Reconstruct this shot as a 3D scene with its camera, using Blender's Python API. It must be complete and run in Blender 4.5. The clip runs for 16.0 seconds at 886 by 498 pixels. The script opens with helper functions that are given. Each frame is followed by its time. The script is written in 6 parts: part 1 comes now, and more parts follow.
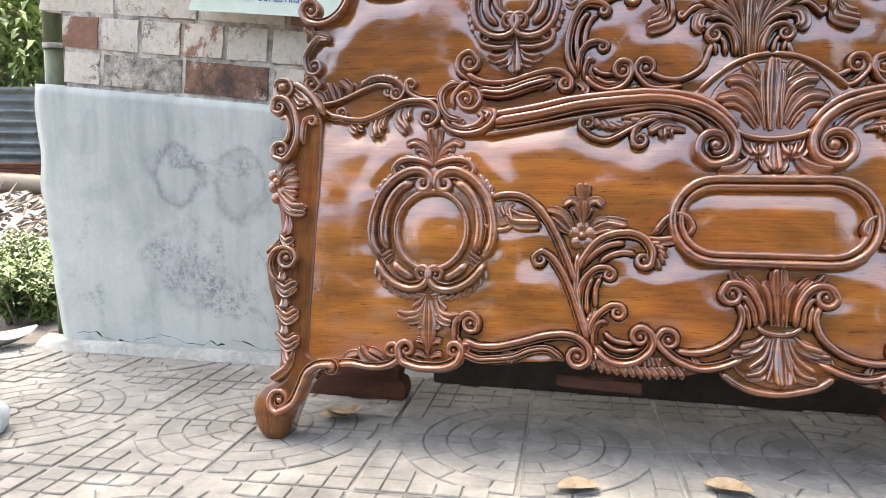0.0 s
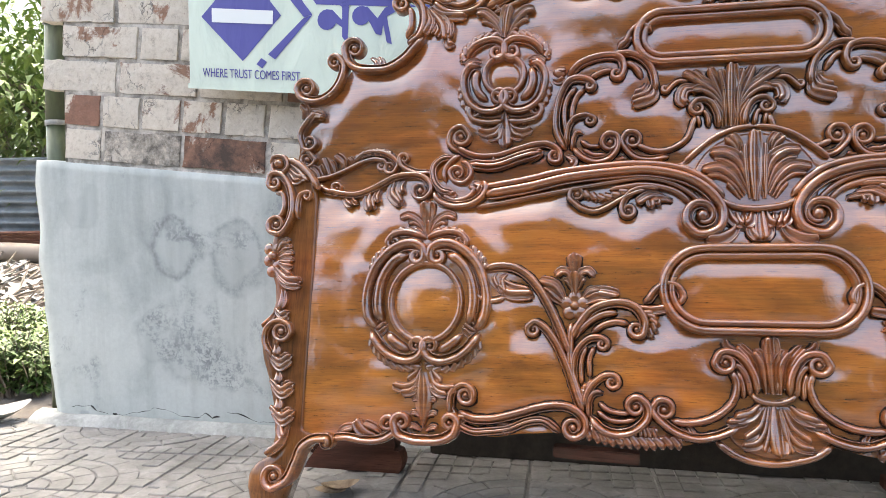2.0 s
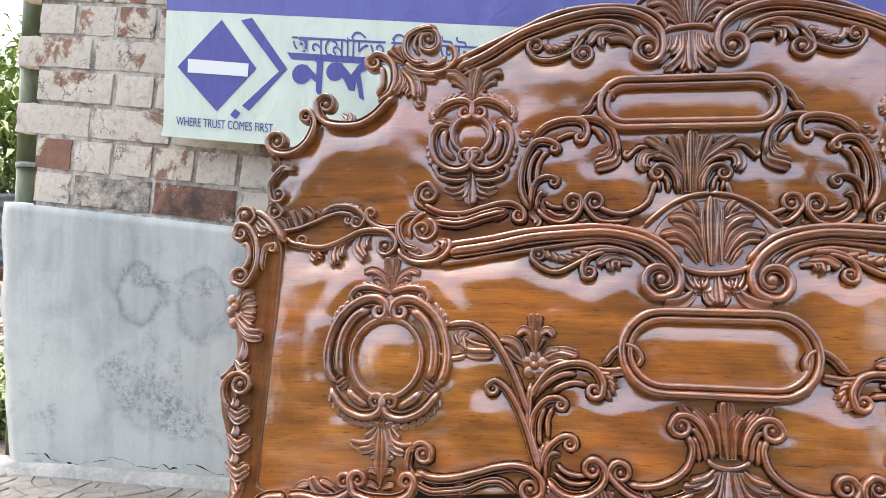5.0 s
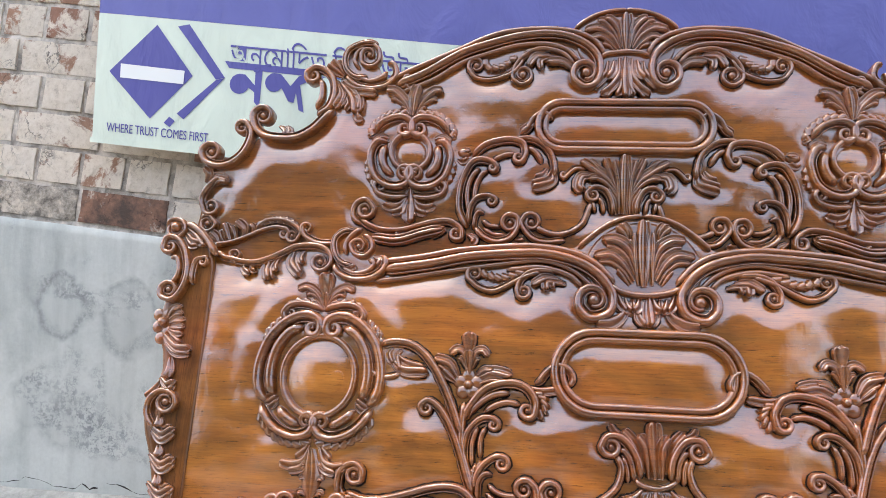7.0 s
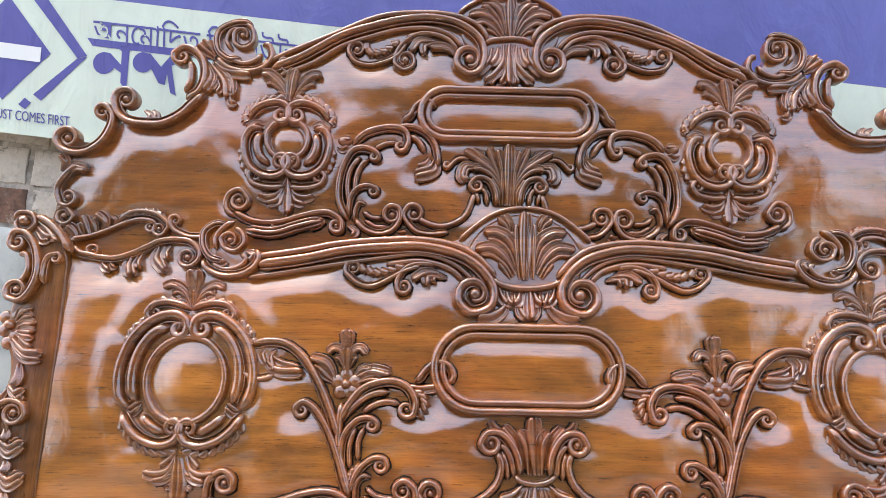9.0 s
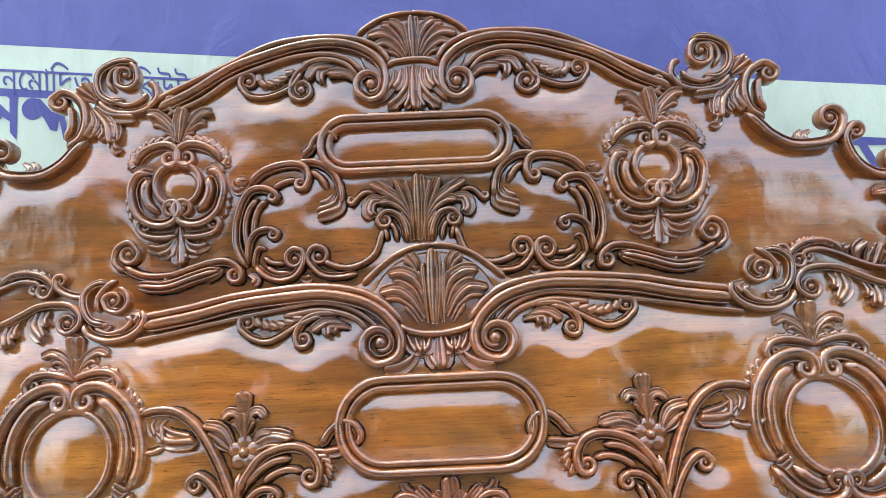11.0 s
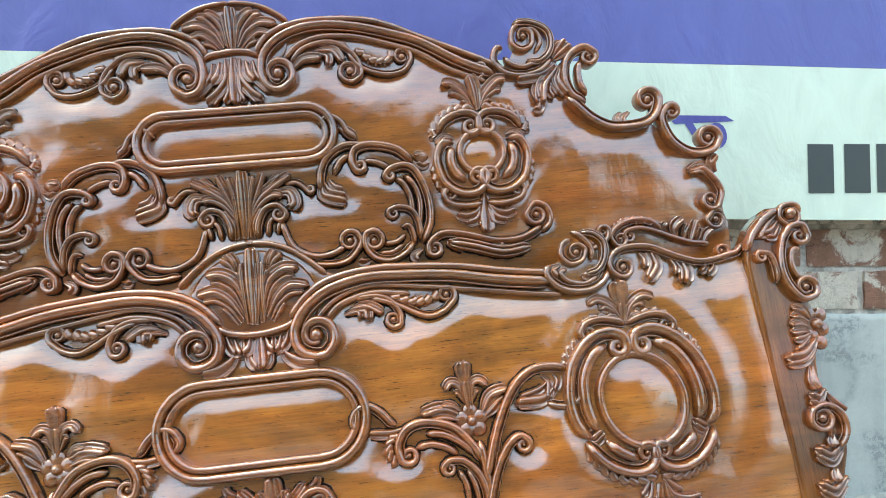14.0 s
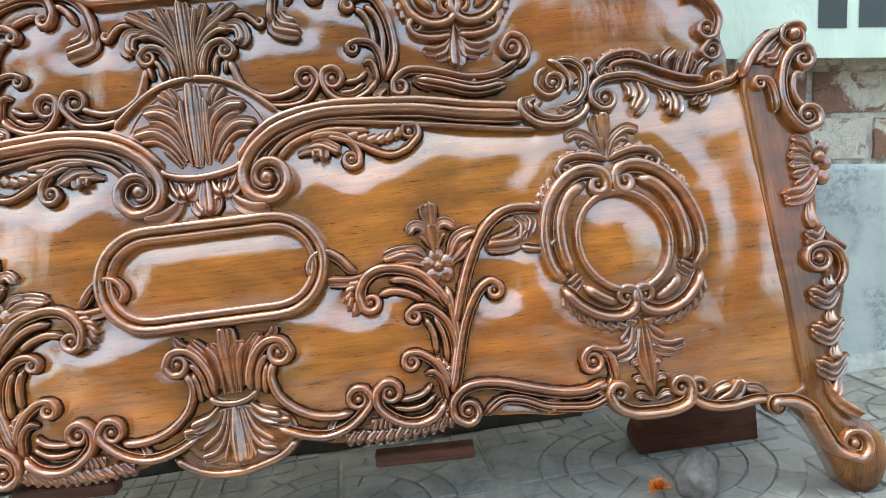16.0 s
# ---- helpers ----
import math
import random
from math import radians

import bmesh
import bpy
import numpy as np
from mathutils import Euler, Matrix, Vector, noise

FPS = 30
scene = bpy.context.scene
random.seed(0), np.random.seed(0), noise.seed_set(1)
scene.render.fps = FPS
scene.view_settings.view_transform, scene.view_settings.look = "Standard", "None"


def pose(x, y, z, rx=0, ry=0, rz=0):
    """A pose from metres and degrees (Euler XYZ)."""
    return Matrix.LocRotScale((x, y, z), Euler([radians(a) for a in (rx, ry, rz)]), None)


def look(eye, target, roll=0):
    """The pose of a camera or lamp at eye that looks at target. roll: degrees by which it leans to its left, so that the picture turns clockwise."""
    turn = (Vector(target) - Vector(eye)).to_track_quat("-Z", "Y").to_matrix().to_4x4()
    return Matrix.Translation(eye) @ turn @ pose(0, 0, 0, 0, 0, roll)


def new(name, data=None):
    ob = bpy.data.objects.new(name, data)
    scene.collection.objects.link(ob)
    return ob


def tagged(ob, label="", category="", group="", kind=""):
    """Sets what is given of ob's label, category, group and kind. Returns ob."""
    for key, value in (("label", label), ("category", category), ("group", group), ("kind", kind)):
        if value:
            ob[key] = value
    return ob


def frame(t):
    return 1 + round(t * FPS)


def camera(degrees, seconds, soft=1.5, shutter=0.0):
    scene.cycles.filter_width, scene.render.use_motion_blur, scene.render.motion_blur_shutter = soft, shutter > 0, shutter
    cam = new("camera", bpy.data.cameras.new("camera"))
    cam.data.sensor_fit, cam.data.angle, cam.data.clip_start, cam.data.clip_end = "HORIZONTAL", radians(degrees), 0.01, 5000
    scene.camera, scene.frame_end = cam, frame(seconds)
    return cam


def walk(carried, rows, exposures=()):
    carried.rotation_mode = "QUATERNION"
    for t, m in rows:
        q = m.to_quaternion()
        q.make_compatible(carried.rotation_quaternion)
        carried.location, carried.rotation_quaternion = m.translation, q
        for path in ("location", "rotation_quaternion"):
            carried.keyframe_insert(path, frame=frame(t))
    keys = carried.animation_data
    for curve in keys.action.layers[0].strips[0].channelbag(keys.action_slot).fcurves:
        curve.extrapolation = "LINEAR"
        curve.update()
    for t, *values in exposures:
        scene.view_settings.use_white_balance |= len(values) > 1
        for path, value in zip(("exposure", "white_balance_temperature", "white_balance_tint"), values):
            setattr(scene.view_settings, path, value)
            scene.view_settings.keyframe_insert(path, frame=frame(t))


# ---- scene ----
cam = camera(62.7, 16.0, soft=0.5)
PATH = [
    (0, (-0.234, -1.353, 0.547), (-0.72, 0.576, 0.336), 0.2),
    (0.5, (-0.231, -1.353, 0.55), (-0.731, 0.575, 0.368), -0.2),
    (1, (-0.232, -1.35, 0.556), (-0.735, 0.579, 0.4), -0.9),
    (1.5, (-0.224, -1.359, 0.565), (-0.728, 0.575, 0.484), -1.1),
    (2, (-0.221, -1.363, 0.569), (-0.705, 0.577, 0.525), -0.6),
    (2.5, (-0.215, -1.361, 0.574), (-0.68, 0.584, 0.545), -0.5),
    (3, (-0.213, -1.363, 0.581), (-0.666, 0.585, 0.566), -0.3),
    (3.5, (-0.211, -1.368, 0.585), (-0.654, 0.582, 0.59), 0.1),
    (4, (-0.208, -1.371, 0.586), (-0.64, 0.582, 0.61), 0.6),
    (4.2, (-0.203, -1.37, 0.585), (-0.634, 0.582, 0.628), 0.7),
    (6.5, (-0.182, -1.364, 0.607), (-0.522, 0.604, 0.712), 1.5),
    (7, (-0.177, -1.356, 0.601), (-0.45, 0.621, 0.722), 1.8),
    (7.5, (-0.165, -1.347, 0.599), (-0.397, 0.636, 0.72), 1.7),
    (8, (-0.153, -1.334, 0.6), (-0.325, 0.656, 0.706), 1.6),
    (8.5, (-0.135, -1.322, 0.601), (-0.264, 0.672, 0.694), 1.6),
    (9, (-0.112, -1.298, 0.628), (-0.152, 0.7, 0.705), 1.0),
    (9.2, (-0.101, -1.283, 0.65), (-0.144, 0.715, 0.735), -1.3),
    (11.3, (0.092, -1.173, 0.701), (0.041, 0.825, 0.788), -3.2),
    (11.5, (0.107, -1.17, 0.702), (0.054, 0.828, 0.778), -3.5),
    (12, (0.137, -1.165, 0.702), (0.151, 0.834, 0.749), -4.3),
    (12.5, (0.181, -1.17, 0.717), (0.213, 0.829, 0.731), -5.7),
    (13, (0.214, -1.18, 0.72), (0.297, 0.818, 0.728), -5.6),
    (13.5, (0.237, -1.183, 0.721), (0.351, 0.814, 0.726), -5.3),
    (14, (0.262, -1.179, 0.719), (0.404, 0.816, 0.723), -5.8),
    (14.5, (0.279, -1.167, 0.709), (0.433, 0.827, 0.692), -6.1),
    (15, (0.291, -1.148, 0.693), (0.454, 0.844, 0.621), -5.9),
    (15.5, (0.301, -1.122, 0.669), (0.468, 0.86, 0.457), -5.3),
    (16, (0.328, -1.08, 0.596), (0.418, 0.902, 0.345), -6.9),
]
walk(cam, [(t, look(eye, target, roll)) for t, eye, target, roll in PATH], [(0, 2.80, 7000, 5), (9, 2.85, 7200, 7), (12.5, 3.03, 6750, -11), (16, 3.05, 6750, -11)])

# ---------- world, sun, exposure ----------
SUN_EL, SUN_AZ = radians(71), radians(-47)
world = bpy.data.worlds.new("sky_world")
world.use_nodes = True
scene.world = world
wn = world.node_tree
sky = wn.nodes.new("ShaderNodeTexSky")
sky.sky_type, sky.sun_disc = "NISHITA", False
sky.sun_elevation, sky.sun_rotation = SUN_EL, SUN_AZ
sky.dust_density, sky.air_density, sky.ozone_density = 7.0, 0.7, 0.3
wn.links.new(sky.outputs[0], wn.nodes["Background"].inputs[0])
wn.nodes["Background"].inputs[1].default_value = 0.15
sun_dir = Vector((math.sin(SUN_AZ) * math.cos(SUN_EL), math.cos(SUN_AZ) * math.cos(SUN_EL), math.sin(SUN_EL)))
sun_data = bpy.data.lights.new("sun", "SUN")
sun_data.energy, sun_data.angle, sun_data.color = 0.40, radians(0.6), (1.0, 0.94, 0.85)
sun = new("sun", sun_data)
sun.matrix_world = look(sun_dir * 20, (0, 0, 0))


# ---------- materials ----------
def mat(name, base, rough=0.6, metal=0.0, coat=0.0):
    m = bpy.data.materials.new(name)
    m.use_nodes = True
    b = m.node_tree.nodes["Principled BSDF"]
    b.inputs["Base Color"].default_value = (*base, 1)
    b.inputs["Roughness"].default_value = rough
    b.inputs["Metallic"].default_value = metal
    b.inputs["Coat Weight"].default_value = coat
    b.inputs["Coat Roughness"].default_value = 0.025
    b.inputs["Coat IOR"].default_value = 2.4
    return m


def node(m, kind, **values):
    n = m.node_tree.nodes.new(kind)
    for k, v in values.items():
        n.inputs[k].default_value = v
    return n


def wire(m, a, b):
    m.node_tree.links.new(a, b)


def coords(m, scale=(1, 1, 1), rot=(0, 0, 0)):
    """Object coordinates, scaled."""
    t = m.node_tree.nodes.new("ShaderNodeTexCoord")
    p = m.node_tree.nodes.new("ShaderNodeMapping")
    p.inputs["Scale"].default_value = scale
    p.inputs["Rotation"].default_value = rot
    wire(m, t.outputs["Object"], p.inputs["Vector"])
    return p.outputs[0]


def noise_tex(m, vec, scale, detail=5, rough=0.6, dist=0.0):
    n = node(m, "ShaderNodeTexNoise", Scale=scale, Detail=detail, Roughness=rough, Distortion=dist)
    wire(m, vec, n.inputs["Vector"])
    return n.outputs["Fac"]


def ramp(m, fac, stops):
    r = m.node_tree.nodes.new("ShaderNodeValToRGB")
    e = r.color_ramp.elements
    while len(e) < len(stops):
        e.new(0.5)
    for el, (p, c) in zip(e, stops):
        el.position, el.color = p, (*c, 1) if len(c) == 3 else c
    wire(m, fac, r.inputs[0])
    return r.outputs[0]


def mix(m, fac, a, b, blend="MIX"):
    x = m.node_tree.nodes.new("ShaderNodeMix")
    x.data_type, x.blend_type = "RGBA", blend
    for val, sock in ((fac, x.inputs[0]), (a, x.inputs[6]), (b, x.inputs[7])):
        if isinstance(val, (int, float)):
            sock.default_value = val
        elif isinstance(val, tuple):
            sock.default_value = (*val, 1)
        else:
            wire(m, val, sock)
    return x.outputs[2]


def bsdf(m):
    return m.node_tree.nodes["Principled BSDF"]


def bump(m, height, strength, dist=0.01):
    b = node(m, "ShaderNodeBump", Strength=strength, Distance=dist)
    wire(m, height, b.inputs["Height"])
    wire(m, b.outputs[0], bsdf(m).inputs["Normal"])


def g3(v):
    return (v, v, v)


def wood(name, light, mid, dark, rough, grain=1.0, upright=False, coat=1.0, streak=0.5, gloss=2.4, relief=0.05, rag=0.0, patch=0.7, haze=0.025):
    """Varnished timber: long grain, figure and pores under a clear coat."""
    m = mat(name, mid, rough, 0, coat)
    bsdf(m).inputs["Specular IOR Level"].default_value = 0.1
    bsdf(m).inputs["Coat IOR"].default_value = gloss
    bsdf(m).inputs["Coat Roughness"].default_value = haze
    def along(x, y, z):
        return coords(m, (z, y, x) if upright else (x, y, z))

    figure = noise_tex(m, along(1.1, 6, 9), 1.2 * grain, 5, 0.6, 4.0)
    fine = noise_tex(m, along(4, 60, 120), 2.4 * grain, 6, 0.7, 0.4)
    pore = noise_tex(m, along(10, 90, 320), 1.6, 3, 0.8)
    cloud = noise_tex(m, coords(m, (0.75, 1, 1.5)), 4.2, 4, 0.5, 1.6)
    hue = noise_tex(m, coords(m, (0.7, 1, 1.6)), 2.6, 3, 0.5, 1.0)
    col = ramp(m, figure, [(0.14, dark), (0.38, mid), (0.60, light), (0.78, mid)])
    col = mix(m, streak, col, ramp(m, fine, [(0.3, tuple(0.5 * c for c in mid)), (0.52, mid), (0.72, tuple((a + b) / 2 for a, b in zip(mid, light)))]), "MIX")
    ring = node(m, "ShaderNodeTexWave", Scale=4.6 * grain, Distortion=11.0, Detail=3.0)
    ring.inputs["Detail Scale"].default_value = 0.8
    ring.bands_direction = "X" if upright else "Z"
    wire(m, along(0.30, 1, 1.5), ring.inputs["Vector"])
    col = mix(m, 0.22, col, ramp(m, ring.outputs["Fac"], [(0.02, g3(0.35)), (0.22, g3(0.9)), (0.8, g3(1.2))]), "MULTIPLY")
    col = mix(m, patch, col, ramp(m, cloud, [(0.38, g3(0.5)), (0.50, g3(0.98)), (0.62, g3(1.4))]), "MULTIPLY")
    col = mix(m, patch * 1.2, col, ramp(m, hue, [(0.40, (1.0, 0.89, 0.95)), (0.58, (1.0, 1.12, 1.15))]), "MULTIPLY")
    col = mix(m, ramp(m, pore, [(0.58, g3(0)), (0.68, g3(0.75))]), col, tuple(c * 0.35 for c in dark))
    wire(m, col, bsdf(m).inputs["Base Color"])
    chisel = noise_tex(m, coords(m), 90, 4, 0.6)
    both = node(m, "ShaderNodeMath")
    both.operation = "ADD"
    wire(m, fine, both.inputs[0])
    wire(m, chisel, both.inputs[1])
    bump(m, both.outputs[0], relief, 0.002)
    if rag:
        skin = node(m, "ShaderNodeBump", Strength=rag, Distance=0.002)
        wire(m, noise_tex(m, coords(m, (1.6, 1, 1)), 55, 5, 0.75, 0.6), skin.inputs["Height"])
        wire(m, skin.outputs[0], bsdf(m).inputs["Coat Normal"])
    return m


WOOD_PANEL = wood("varnished_panel_wood", (0.48, 0.176, 0.026), (0.31, 0.093, 0.012), (0.070, 0.017, 0.004), 0.4, streak=0.65, rag=0.22, patch=0.55, haze=0.022, gloss=2.35)
WOOD_HEAD = wood("varnished_headboard_wood", (0.43, 0.144, 0.022), (0.26, 0.072, 0.011), (0.055, 0.013, 0.003), 0.4, streak=0.65, rag=0.22, patch=0.55, haze=0.022, gloss=2.35)
WOOD_CARVED = wood("varnished_carved_wood", (0.33, 0.102, 0.023), (0.16, 0.045, 0.010), (0.023, 0.007, 0.002), 0.35, 2.0, gloss=2.03, relief=0.08, rag=0.06, patch=0.7, haze=0.02)
WOOD_POST = wood("varnished_post_wood", (0.27, 0.100, 0.024), (0.15, 0.049, 0.012), (0.040, 0.012, 0.004), 0.4, 1.3, True, gloss=1.5, rag=0.06, streak=0.8)
WOOD_BLOCK = wood("stained_block_wood", (0.13, 0.05, 0.03), (0.09, 0.032, 0.02), (0.05, 0.018, 0.012), 0.55, 1.0, False, 0.1)


def stained(name, stops, scale, rough, relief, blotch=((0.35, 0.75), (0.65, 1.1)), fine_scale=60):
    m = mat(name, stops[0][1], rough)
    v = coords(m)
    big = noise_tex(m, v, scale, 6, 0.65, 0.6)
    small = noise_tex(m, v, fine_scale, 6, 0.7)
    col = ramp(m, big, stops)
    col = mix(m, 0.8, col, ramp(m, small, [(p, g3(c)) for p, c in blotch]), "MULTIPLY")
    wire(m, col, bsdf(m).inputs["Base Color"])
    bump(m, small, relief, 0.004)
    return m




def plaster_mat():
    """Lime-washed cement: cloudy, with damp blotches, speckled scars and faint runs."""
    m = mat("stained_grey_plaster", (0.5, 0.52, 0.52), 0.85)
    v = coords(m)
    cloud = noise_tex(m, v, 2.6, 7, 0.6, 0.7)
    speck = noise_tex(m, v, 70, 6, 0.8)
    run = noise_tex(m, coords(m, (9, 1, 0.8)), 2.2, 5, 0.6)
    scar = noise_tex(m, v, 4.6, 4, 0.55, 0.4)
    col = ramp(m, cloud, [(0.28, (0.30, 0.33, 0.318)), (0.46, (0.45, 0.487, 0.466)), (0.72, (0.55, 0.583, 0.555))])
    col = mix(m, 0.6, col, ramp(m, run, [(0.3, g3(0.78)), (0.55, g3(1.03))]), "MULTIPLY")
    worn = node(m, "ShaderNodeMath")
    worn.operation = "MULTIPLY"
    wire(m, ramp(m, scar, [(0.56, g3(0)), (0.66, g3(1))]), worn.inputs[0])
    wire(m, ramp(m, speck, [(0.46, g3(0)), (0.56, g3(1))]), worn.inputs[1])
    col = mix(m, worn.outputs[0], col, (0.24, 0.26, 0.265))
    warp = node(m, "ShaderNodeTexNoise", Scale=9.0, Detail=4.0)
    wire(m, v, warp.inputs["Vector"])
    bent = node(m, "ShaderNodeVectorMath")
    bent.operation = "SCALE"
    bent.inputs["Scale"].default_value = 0.16
    wire(m, warp.outputs["Color"], bent.inputs[0])
    place = node(m, "ShaderNodeVectorMath")
    place.operation = "ADD"
    wire(m, v, place.inputs[0])
    wire(m, bent.outputs[0], place.inputs[1])
    for x, z, r, rim in ((-1.475, 0.534, 0.080, 0.75), (-1.285, 0.500, 0.095, 0.55), (-1.57, 0.26, 0.075, 0.3), (-1.45, 0.21, 0.085, 0.4), (-1.80, 0.64, 0.06, 0.2), (1.25, 0.30, 0.10, 0.5)):
        far = node(m, "ShaderNodeVectorMath")
        far.operation = "DISTANCE"
        wire(m, place.outputs[0], far.inputs[0])
        far.inputs[1].default_value = (x + 0.08, 0.5 + 0.08, z + 0.08)
        ring = ramp(m, far.outputs["Value"], [(0.0, g3(0.25)), (r * 0.62, g3(0.15)), (r * 0.9, g3(rim)), (r * 1.15, g3(0.0))])
        hit = node(m, "ShaderNodeMath")
        hit.operation = "MULTIPLY"
        wire(m, ring, hit.inputs[0])
        wire(m, ramp(m, speck, [(0.38, g3(0.25)), (0.56, g3(1))]), hit.inputs[1])
        col = mix(m, hit.outputs[0], col, (0.15, 0.165, 0.17))
    col = mix(m, 0.5, col, ramp(m, speck, [(0.25, g3(0.8)), (0.6, g3(1.05))]), "MULTIPLY")
    wire(m, col, bsdf(m).inputs["Base Color"])
    bump(m, speck, 0.25, 0.004)
    return m


PLASTER = plaster_mat()
MORTAR = stained("rough_mortar", [(0.36, (0.26, 0.235, 0.20)), (0.62, (0.66, 0.61, 0.54))], 22, 0.95, 0.9)
# ground round the carving, near black so its colour holds the crevice shade
GROUND_SHADE = stained("ground_with_crevice_shade", [(0.35, (0.010, 0.005, 0.003)), (0.65, (0.032, 0.014, 0.007))], 60, 0.42, 1.0, fine_scale=260)
bsdf(GROUND_SHADE).inputs["Specular IOR Level"].default_value = 0.15
FOOTING = stained("pale_cement_footing", [(0.3, (0.24, 0.25, 0.235)), (0.7, (0.44, 0.445, 0.42))], 9, 0.9, 0.9)
SOIL = stained("dusty_soil", [(0.3, (0.10, 0.085, 0.07)), (0.7, (0.19, 0.165, 0.14))], 3, 0.95, 0.8)
ASPHALT = stained("unseen_dark_asphalt", [(0.3, (0.035, 0.035, 0.035)), (0.7, (0.065, 0.063, 0.06))], 2, 0.9, 0.6)
TILE = stained("worn_grey_paving", [(0.3, (0.14, 0.134, 0.124)), (0.5, (0.235, 0.226, 0.211)), (0.72, (0.36, 0.345, 0.32))], 5, 0.82, 0.35, ((0.3, 0.8), (0.65, 1.08)), 70)
GROUT = stained("pale_joint_sand", [(0.3, (0.22, 0.212, 0.20)), (0.7, (0.36, 0.35, 0.33))], 20, 0.95, 0.6)
METAL_SHEET = stained("weathered_metal_sheet", [(0.3, (0.10, 0.12, 0.13)), (0.7, (0.22, 0.25, 0.26))], 4, 0.6, 0.2)


def cracks(m, vec, scale, wide):
    """Thin wandering cracks: the edges of warped cells."""
    warp = node(m, "ShaderNodeTexNoise", Scale=scale * 1.7, Detail=5.0, Roughness=0.7)
    wire(m, vec, warp.inputs["Vector"])
    bent = node(m, "ShaderNodeVectorMath")
    bent.operation = "MULTIPLY_ADD"
    wire(m, warp.outputs["Color"], bent.inputs[0])
    bent.inputs[1].default_value = g3(1.1 / scale)
    wire(m, vec, bent.inputs[2])
    cell = node(m, "ShaderNodeTexVoronoi", Scale=scale)
    cell.feature = "DISTANCE_TO_EDGE"
    wire(m, bent.outputs[0], cell.inputs["Vector"])
    return ramp(m, cell.outputs["Distance"], [(0.0, g3(0.0)), (wide, g3(1.0))])


def brick_mat(name, soot, bias):
    """Old bricks: red or brown clay, half hidden under cracked lime mortar; soot blackens the lowest course."""
    m = mat(name, (0.3, 0.14, 0.1), 0.92)
    info = m.node_tree.nodes.new("ShaderNodeObjectInfo")
    v = m.node_tree.nodes.new("ShaderNodeTexCoord").outputs["Object"]
    add = node(m, "ShaderNodeVectorMath")
    add.operation = "MULTIPLY_ADD"
    wire(m, info.outputs["Location"], add.inputs[0])
    add.inputs[1].default_value = g3(1.7)
    wire(m, v, add.inputs[2])
    vec = add.outputs[0]
    clay = ramp(m, info.outputs["Random"], [(0.0, (0.33, 0.16, 0.105)), (0.35, (0.40, 0.22, 0.14)), (0.7, (0.28, 0.16, 0.115)), (1.0, (0.42, 0.26, 0.18))])
    clay = mix(m, 0.8, clay, ramp(m, noise_tex(m, vec, 26, 8, 0.75), [(0.3, g3(0.5)), (0.7, g3(1.3))]), "MULTIPLY")
    tot = node(m, "ShaderNodeMath")
    tot.operation = "MULTIPLY_ADD"
    wire(m, info.outputs["Random"], tot.inputs[0])
    tot.inputs[1].default_value = 0.30
    wire(m, noise_tex(m, vec, 10, 9, 0.7, 0.4), tot.inputs[2])
    fac = ramp(m, tot.outputs[0], [(0.52 - bias, g3(0.04)), (0.58 - bias, g3(0.95))])
    lime = ramp(m, noise_tex(m, vec, 42, 9, 0.8), [(0.30, (0.46, 0.40, 0.32)), (0.46, (0.78, 0.71, 0.60)), (0.7, (0.90, 0.84, 0.74))])
    col = mix(m, fac, clay, lime)
    if soot:
        col = mix(m, ramp(m, noise_tex(m, vec, 15, 8, 0.75), [(0.40, g3(soot)), (0.60, g3(0.1))]), col, (0.055, 0.05, 0.045))
    line = cracks(m, vec, 17, 0.035)
    gap = mix(m, ramp(m, noise_tex(m, vec, 6, 2, 0.5), [(0.53, g3(0)), (0.60, g3(1))]), g3(1), line)
    col = mix(m, 0.75, col, gap, "MULTIPLY")
    wire(m, col, bsdf(m).inputs["Base Color"])
    high = node(m, "ShaderNodeMath")
    high.operation = "MULTIPLY_ADD"
    wire(m, gap, high.inputs[0])
    high.inputs[1].default_value = 0.25
    wire(m, noise_tex(m, vec, 36, 10, 0.8), high.inputs[2])
    bump(m, high.outputs[0], 1.0, 0.014)
    return m


BRICK = brick_mat("old_mortared_brick", 0.0, 0.02)
SOOT_BRICK = brick_mat("sooty_brick", 0.85, -0.04)


def vinyl(name, base):
    m = mat(name, base, 0.42)
    crease = noise_tex(m, coords(m, (2.5, 1, 1.2), (0, 0.5, 0)), 4.5, 4, 0.55, 0.8)
    col = mix(m, 0.35, base, ramp(m, crease, [(0.35, g3(0.8)), (0.65, g3(1.12))]), "MULTIPLY")
    wire(m, col, bsdf(m).inputs["Base Color"])
    bump(m, crease, 0.35, 0.02)
    return m


VINYL_PALE = vinyl("pale_mint_vinyl", (0.60, 0.69, 0.585))
VINYL_BLUE = vinyl("blue_violet_vinyl", (0.105, 0.115, 0.36))
INK_BLUE = vinyl("navy_print", (0.075, 0.075, 0.30))
INK_DARK = mat("dark_print", (0.045, 0.055, 0.055), 0.5)
INK_WHITE = mat("white_print", (0.72, 0.75, 0.74), 0.5)


def plant_mat(name, a, b):
    m = mat(name, a, 0.5)
    g = m.node_tree.nodes.new("ShaderNodeNewGeometry")
    wire(m, ramp(m, g.outputs["Random Per Island"], [(0, a), (1, b)]), bsdf(m).inputs["Base Color"])
    bsdf(m).inputs["Subsurface Weight"].default_value = 0.0
    return m


